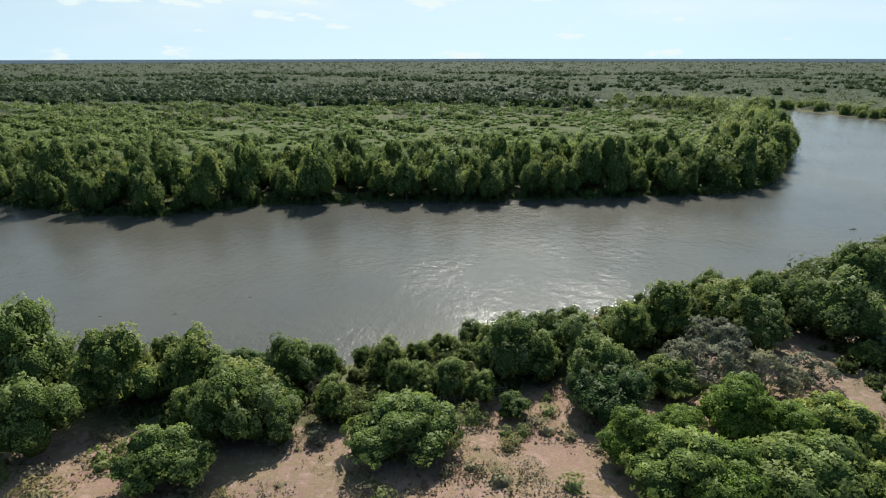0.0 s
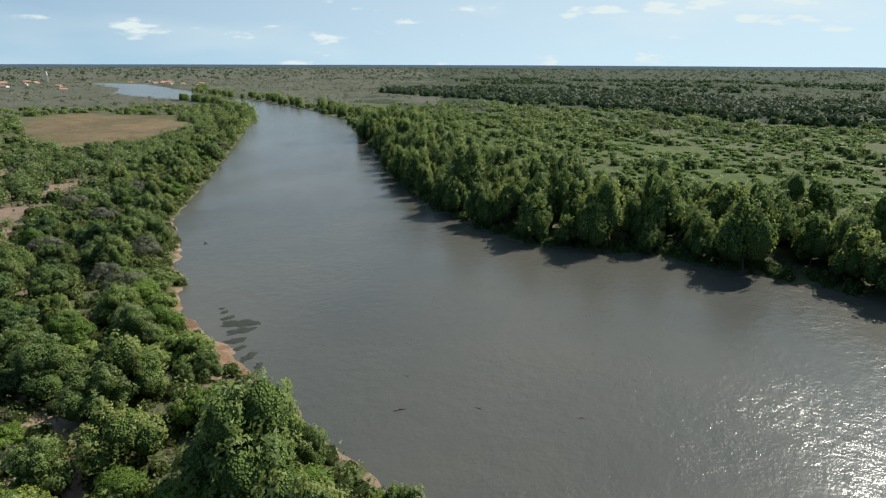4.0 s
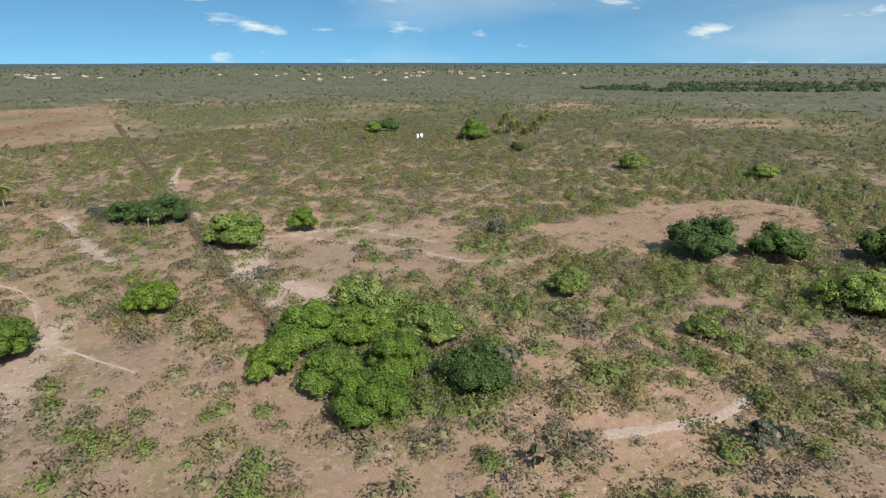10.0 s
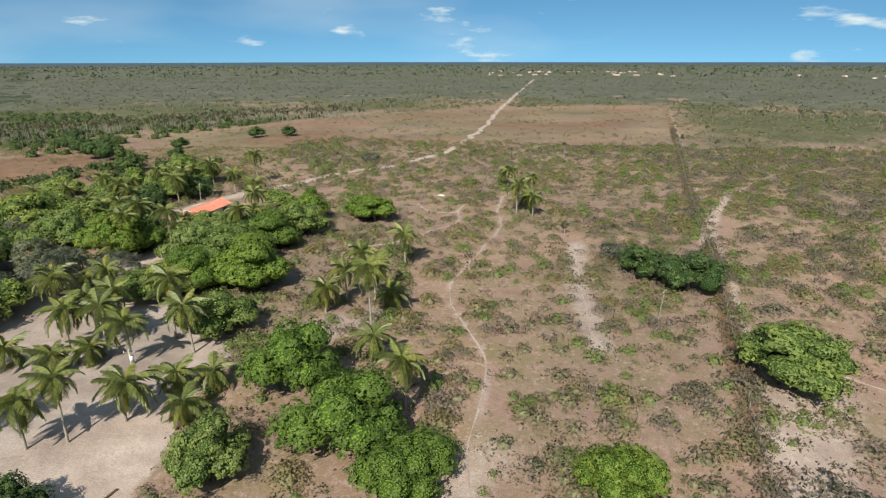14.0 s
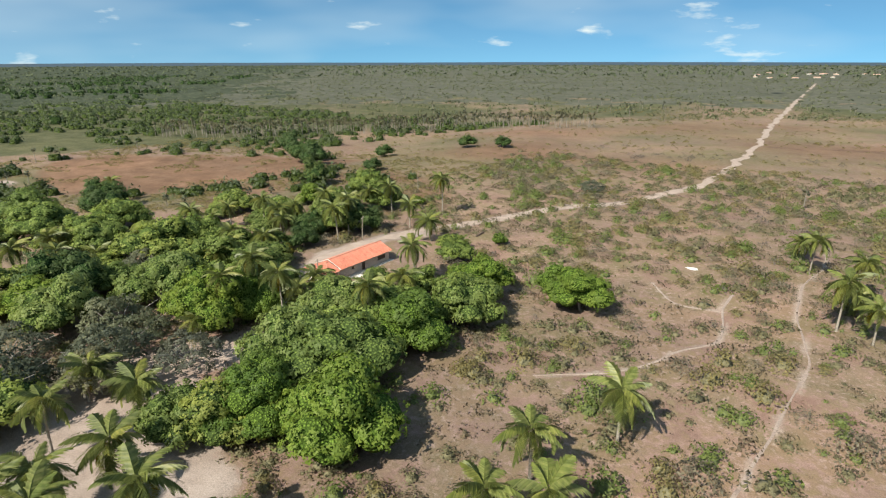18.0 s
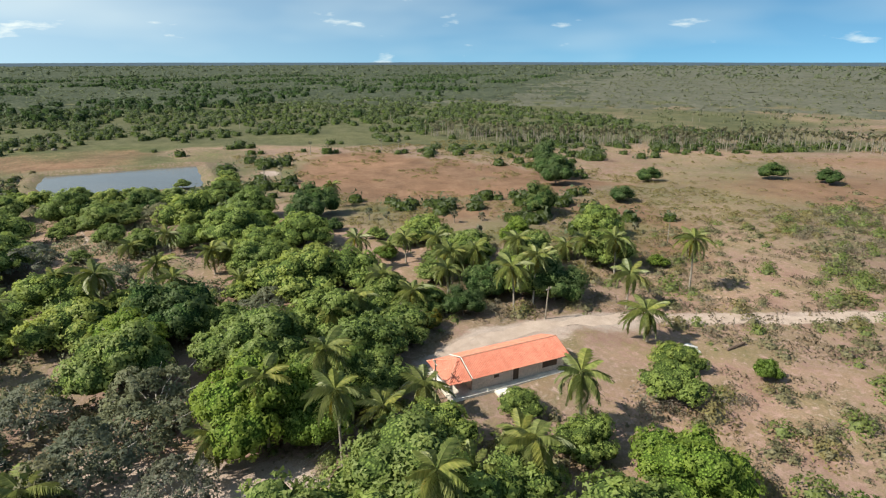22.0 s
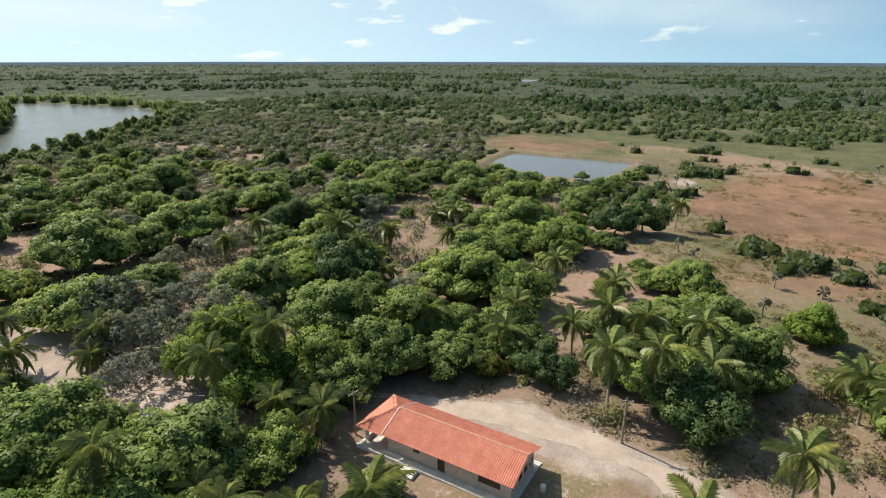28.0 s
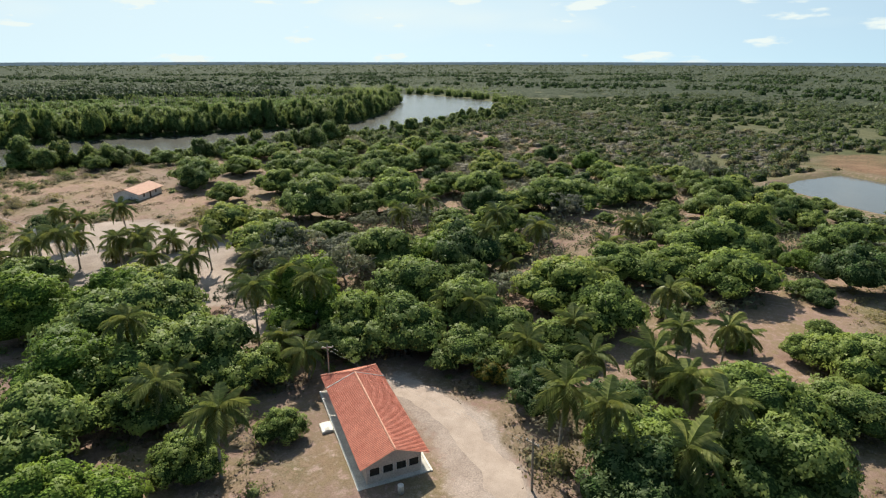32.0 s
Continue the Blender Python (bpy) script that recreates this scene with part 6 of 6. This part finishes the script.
for xx in (-1.2, 0.0, 1.14):
    part("stile", boxes((xx, xx + 0.09, -0.06, -0.03, 0.05, 1.55)), DARKWOOD, gate)

# ---- other houses ----
TILE_OLD = noisy("weathered_clay_tiles", (0.34, 0.15, 0.09), (0.50, 0.26, 0.17), 0.9, 0.85, 0.3)
PALE_ROOF = noisy("pale_sheet_roof", (0.50, 0.30, 0.22), (0.60, 0.40, 0.31), 0.7, 0.7, 0.2)


def small_house(name, label, length, width, wall, ridge, wall_mat, roof_mat, group=""):
    """A simple gabled house: walls with openings, two roof slabs with eaves."""
    t = thing(name, label, "house", group)
    a, b = length / 2, width / 2
    openings = [(-a * 0.6, 1.0, 0.9, wall - 0.5), (-0.45, 0.9, 0.05, min(2.1, wall - 0.35)), (a * 0.4, 1.0, 0.9, wall - 0.5)]
    for side in (-1, 1):
        y0, y1 = (b - 0.15, b) if side > 0 else (-b, -b + 0.15)
        part("wall", boxes(*[(p0, p1, y0, y1, lo, hi) for p0, p1, lo, hi in wall_with(openings, -a, a, -0.3, wall)]), wall_mat, t)
        for s0, w, lo, hi in openings:
            part("door" if lo < 0.5 else "window", boxes((s0, s0 + w, (y0 + y1) / 2 - 0.02, (y0 + y1) / 2 + 0.02, lo, hi)), DARKWOOD, t)
    for x0, x1 in ((-a, -a + 0.15), (a - 0.15, a)):
        bmg = boxes((x0, x1, -b + 0.16, b - 0.16, -0.3, wall))
        vv = [bmg.verts.new(q) for q in ((x0, -b, wall), (x0, b, wall), (x0, 0, ridge - 0.1), (x1, -b, wall), (x1, b, wall), (x1, 0, ridge - 0.1))]
        for ff in ((0, 2, 1), (3, 4, 5), (0, 1, 4, 3), (1, 2, 5, 4), (2, 0, 3, 5)):
            bmg.faces.new([vv[i] for i in ff])
        part("gable", bmg, wall_mat, t)
    for side in (-1, 1):
        e = b + 0.6
        drop = (ridge - wall) / b * 0.6
        vs = [(x, y, z) for x in (-a - 0.5, a + 0.5) for y, z in ((0, ridge), (side * e, wall - drop), (side * e, wall - drop - 0.12), (0, ridge - 0.12))]
        fs = [(0, 1, 5, 4), (1, 2, 6, 5), (2, 3, 7, 6), (3, 0, 4, 7), (0, 3, 2, 1), (4, 5, 6, 7)]
        part("roof", mesh_from("roof", np.array(vs), np.array(fs), [roof_mat]), None, t)
    return t


h2 = small_house("orchard_house", "low house with a pale salmon roof among palms", 13, 8, 2.5, 3.9, WHITE, noisy("salmon_clay_roof", (0.42, 0.22, 0.155), (0.56, 0.33, 0.25), 1.2, 0.85, 0.2))
h2.matrix_basis = at_ground(-13, -8, 60)
h3 = small_house("riverside_house", "distant red-roofed house among trees", 18, 10, 2.8, 4.6, WHITE, TILE_OLD)
h3.matrix_basis = at_ground(-396, 86, 15)
h3b = small_house("riverside_house", "small red-roofed annexe of a distant house", 8, 7, 4.6, 6.4, WHITE, TILE_OLD)
h3b.matrix_basis = at_ground(-408, 94, 15)
h4 = small_house("farm_shed", "small house with a reddish clay roof", 8, 6, 2.5, 3.8, PLASTER, TILE_OLD)
h4.matrix_basis = at_ground(-220, 41, 30)
ruin = thing("roofless_house", "unfinished house with bare roof beams and brick walls", "house", at=at_ground(-237, 54, 35))
BRICKWALL = noisy("bare_brick_wall", (0.30, 0.16, 0.11), (0.44, 0.26, 0.19), 1.2, 0.9, 0.3)
for sz in ((-5, 5, -4, -3.85, -0.3, 2.8), (-5, 5, 3.85, 4, -0.3, 2.8), (-5, -4.85, -3.85, 3.85, -0.3, 2.8), (4.85, 5, -3.85, 3.85, -0.3, 2.8), (-0.08, 0.08, -3.85, 3.85, -0.3, 3.6)):
    part("wall", boxes(sz), BRICKWALL, ruin)
BEAM = noisy("orange_new_timber", (0.45, 0.22, 0.10), (0.62, 0.36, 0.20), 3.0, 0.7, 0.2)
for k in range(7):
    for side in (-1, 1):
        part("rafter", mesh_from("ruin_rafter", *tubes([[(-4.9 + 1.63 * k, 0, 4.3, 0.09), (-4.9 + 1.63 * k, side * 4.3, 2.75, 0.09)]], 4), [BEAM]), None, ruin)
for yy, zz in ((0, 4.3), (-2.2, 3.6), (2.2, 3.6)):
    part("purlin", mesh_from("ruin_purlin", *tubes([[(-5.2, yy, zz, 0.09), (5.2, yy, zz, 0.09)]], 4), [BEAM]), None, ruin)
tank2 = thing("water_tower", "white cylindrical water tanks on the scrub plain", "tank", at=at_ground(-284, -222) @ Matrix.Scale(0.72, 4))
for k, (xx, rr) in enumerate(((0, 1.3), (4, 0.9))):
    part("tank", mesh_from("tank", *tubes([[(xx, 0, -0.2, rr), (xx, 0, 3.6, rr), (xx, 0, 4.1, rr * 0.6), (xx, 0, 4.2, 0.05)]], 16), [WHITE], True), None, tank2)
MAST = noisy("white_masonry", (0.66, 0.64, 0.60), (0.80, 0.78, 0.74), 0.5, 0.8, 0.1)

town_rng = random.Random(17)
HOUSE_A = small_house("town_house", "far-off town house with a red tile roof", 12, 9, 3.2, 5.2, WHITE, TILE_OLD, "houses of the town")
HOUSE_B = small_house("village_house", "far-off pale village house", 14, 8, 3.0, 4.4, CONCRETE, PALE_ROOF, "houses of the village")
HOUSE_A.matrix_basis = at_ground(-1050, 180, 10)
HOUSE_B.matrix_basis = at_ground(-30, -1700, 10)


def more(source, x, y, size):
    keep = source.matrix_basis.copy()
    source.matrix_basis = Matrix()
    m = at_ground(x, y, town_rng.uniform(0, 360), 0.1) @ Matrix.Scale(size, 4)
    copy_thing(source, m)
    source.matrix_basis = keep


for k in range(46):
    more(HOUSE_A, town_rng.uniform(-1900, -1080), town_rng.uniform(40, 380), town_rng.uniform(0.7, 1.1))
for k in range(16):
    more(HOUSE_A, town_rng.uniform(-1500, -1150), town_rng.uniform(520, 640), town_rng.uniform(0.7, 1.1))
for k in range(34):
    more(HOUSE_B, town_rng.uniform(-420, 130), town_rng.uniform(-2250, -1600), town_rng.uniform(0.7, 1.2))
for k in range(44):
    more(HOUSE_A, town_rng.uniform(-1700, -700), town_rng.uniform(-1800, -1000), town_rng.uniform(0.7, 1.1))
church = thing("church_tower", "slim white church tower rising over the town", "tower", at=at_ground(-1500, 400))
part("shaft", boxes((-2, 2, -2, 2, -1, 17)), CONCRETE, church)
part("spire", mesh_from("spire", *tubes([[(0, 0, 17, 2.6), (0, 0, 24, 0.3)]], 8), [MAST]), None, church)


# ---- fan palms of the wet meadow and of the far plain ----
def fan_palms(name, label, spots, seed, tall, heads=None):
    """Joined: thin pale stems with a round head of stiff blades."""
    rng = np.random.default_rng(seed)
    spots = np.array(spots)
    n = len(spots)
    z = height(spots[:, 0], spots[:, 1])
    h = tall * (0.65 + 0.6 * rng.random(n))
    blades = 26
    d = rng.normal(size=(n, blades, 3))
    d[..., 2] += 0.35
    d /= np.linalg.norm(d, axis=2)[..., None]
    top = np.stack([spots[:, 0], spots[:, 1], z + h], 1)[:, None, :]
    side = np.cross(d, rng.normal(size=(n, blades, 3)))
    side /= np.linalg.norm(side, axis=2)[..., None]
    size = 1.15
    v = np.stack([top + d * 0.15, top + d * size + side * 0.30, top + d * size - side * 0.30], 2).reshape(-1, 3)
    sh = np.repeat(d.reshape(-1, 3), 3, 0)
    f = np.arange(len(v)).reshape(-1, 3)
    base = np.stack([spots[:, 0], spots[:, 1], z], 1)
    ang = np.arange(4) * math.pi / 2
    rim = np.stack([np.cos(ang), np.sin(ang), 0 * ang], 1)
    sv = np.concatenate([base[:, None] + rim * 0.16, base[:, None] + rim * 0.10 + np.stack([0 * h, 0 * h, h], 1)[:, None]], 1)
    uf = np.array([(i, (i + 1) % 4, 4 + (i + 1) % 4) for i in range(4)] + [(i, 4 + (i + 1) % 4, 4 + i) for i in range(4)])
    cf = (uf[None] + len(v) + 8 * np.arange(n)[:, None, None]).reshape(-1, 3)
    idx = np.concatenate([np.zeros(len(f), int), np.ones(len(cf), int)])
    sh = np.vstack([sh, np.tile(np.concatenate([rim, rim]), (n, 1))])
    me = mesh_from(name, np.vstack([v, sv.reshape(-1, 3)]), np.vstack([f, cf]), [heads or LEAF_GREY, PALM_BARK], True, idx, sh)
    return tagged(new(name, me), label, "palms", kind="stuff")


CARN = sprinkle(31, 9000, 60, 330, -480, -260, lambda x, y: seg_distance(x, y, [(290, -290), (230, -335), (180, -385), (150, -445), (80, -450)]) < 17, 1, 2)
fan_palms("fan_palm_grove", "grove of grey-green fan palms with thin pale stems", CARN[:520, :2], 32, 7.5)
CARN2 = sprinkle(33, 2600, -620, 420, -700, 330, lambda x, y: woods(x, y) & (np.hypot(x + 20, y + 60) > 215) & ~north_side(x, y) & patchy(x, y, 45, 4, 0.35), 1, 2)
fan_palms("scattered_fan_palms", "scattered fan palms above the scrub", CARN2[:420, :2], 34, 6.0)
CARN3 = sprinkle(36, 3000, -420, 260, 400, 560, lambda x, y: (seg_distance(x, y, [(-420, 470), (-200, 455), (20, 470), (200, 500)]) < 26) & patchy(x, y, 40, 3, -0.2), 1, 2)
fan_palms("meadow_fan_palms", "row of fan palms with bare stems across the meadow", CARN3[:340, :2], 37, 8.5, LEAF_DARK)
NEARF = [(-113, 12), (-104, -36), (68, -196), (75, -186), (62, -228), (90, -196), (104, -172), (108, -168), (92, -188), (-88, -158)]
fan_palms("young_fan_palms", "young grey-green fan palms in dry grass", NEARF, 35, 2.2)

# ---- along the water's edge ----
WEED = noisy("dark_water_weed", (0.012, 0.014, 0.011), (0.034, 0.038, 0.028), 2.5, 0.95, 0.6)


def raft(x, y, r, seed):
    """A flat floating mat of weed with an uneven rim."""
    rng = np.random.default_rng(seed)
    a = 22
    vs = [(0, 0, 0.07)]
    for k, h in ((0.6, 0.08), (1.0, -0.03)):
        for i in range(a):
            an = 2 * math.pi * i / a
            q = r * k * (1 + 0.25 * math.sin(2 * an + seed) + 0.15 * math.sin(5 * an + seed) + 0.08 * rng.normal())
            vs.append((q * 1.5 * math.cos(an), q * math.sin(an), h + 0.02 * rng.normal()))
    fs = [(0, 1 + i, 1 + (i + 1) % a) for i in range(a)]
    for i in range(a):
        p0, p1 = 1 + i, 1 + (i + 1) % a
        fs += [(p0, p0 + a, p1 + a), (p0, p1 + a, p1)]
    ob = tagged(new("weed_mat", mesh_from("weed_mat", np.array(vs), np.array(fs), [WEED], True)), "dark mat of water weed in the shallows", "water weed", "weed mats")
    ob.matrix_basis = pose(x, y, WATER_Z + 0.01, 0, 0, seed * 37 % 360)


for i, (x, y, r) in enumerate(((-103, 90.5, 2.2), (-100, 89, 1.6), (-107, 90, 1.0), (-110, 91, 0.7), (-112, 91.5, 0.5), (-97, 86.5, 1.3), (-94, 85.5, 0.9), (-90, 85, 1.1), (-86, 84.6, 0.8), (-156, 109, 0.6))):
    raft(x, y, r, i + 1)
drift_mesh = mesh_from("driftwood", *tubes([[(-1.3, 0, 0.02, 0.10), (0, 0.1, 0.10, 0.14), (1.2, 0.0, 0.02, 0.06)], [(0.1, 0.1, 0.1, 0.07), (0.6, 0.8, 0.45, 0.03)], [(-0.4, 0.0, 0.1, 0.06), (-0.7, -0.7, 0.3, 0.02)]], 5), [DARKWOOD], True)
for x, y, rz, k in ((-157, 109.5, 20, 1.0), (-60, 92, 60, 1.4), (-52, 100, 10, 0.8), (-74, 108, 130, 0.7), (-40, 108, 40, 0.8), (-84, 96, 70, 0.6), (-66, 99, 0, 0.6), (-48, 126, 85, 0.7), (90, 176, 30, 1.5), (104, 172, 60, 1.2), (118, 156, 10, 1.8)):
    ob = tagged(new("driftwood", drift_mesh), "dark driftwood snag floating on the river", "driftwood", "driftwood snags")
    ob.matrix_basis = pose(x, y, WATER_Z, 0, 0, rz) @ Matrix.Scale(0.55 * k, 4)
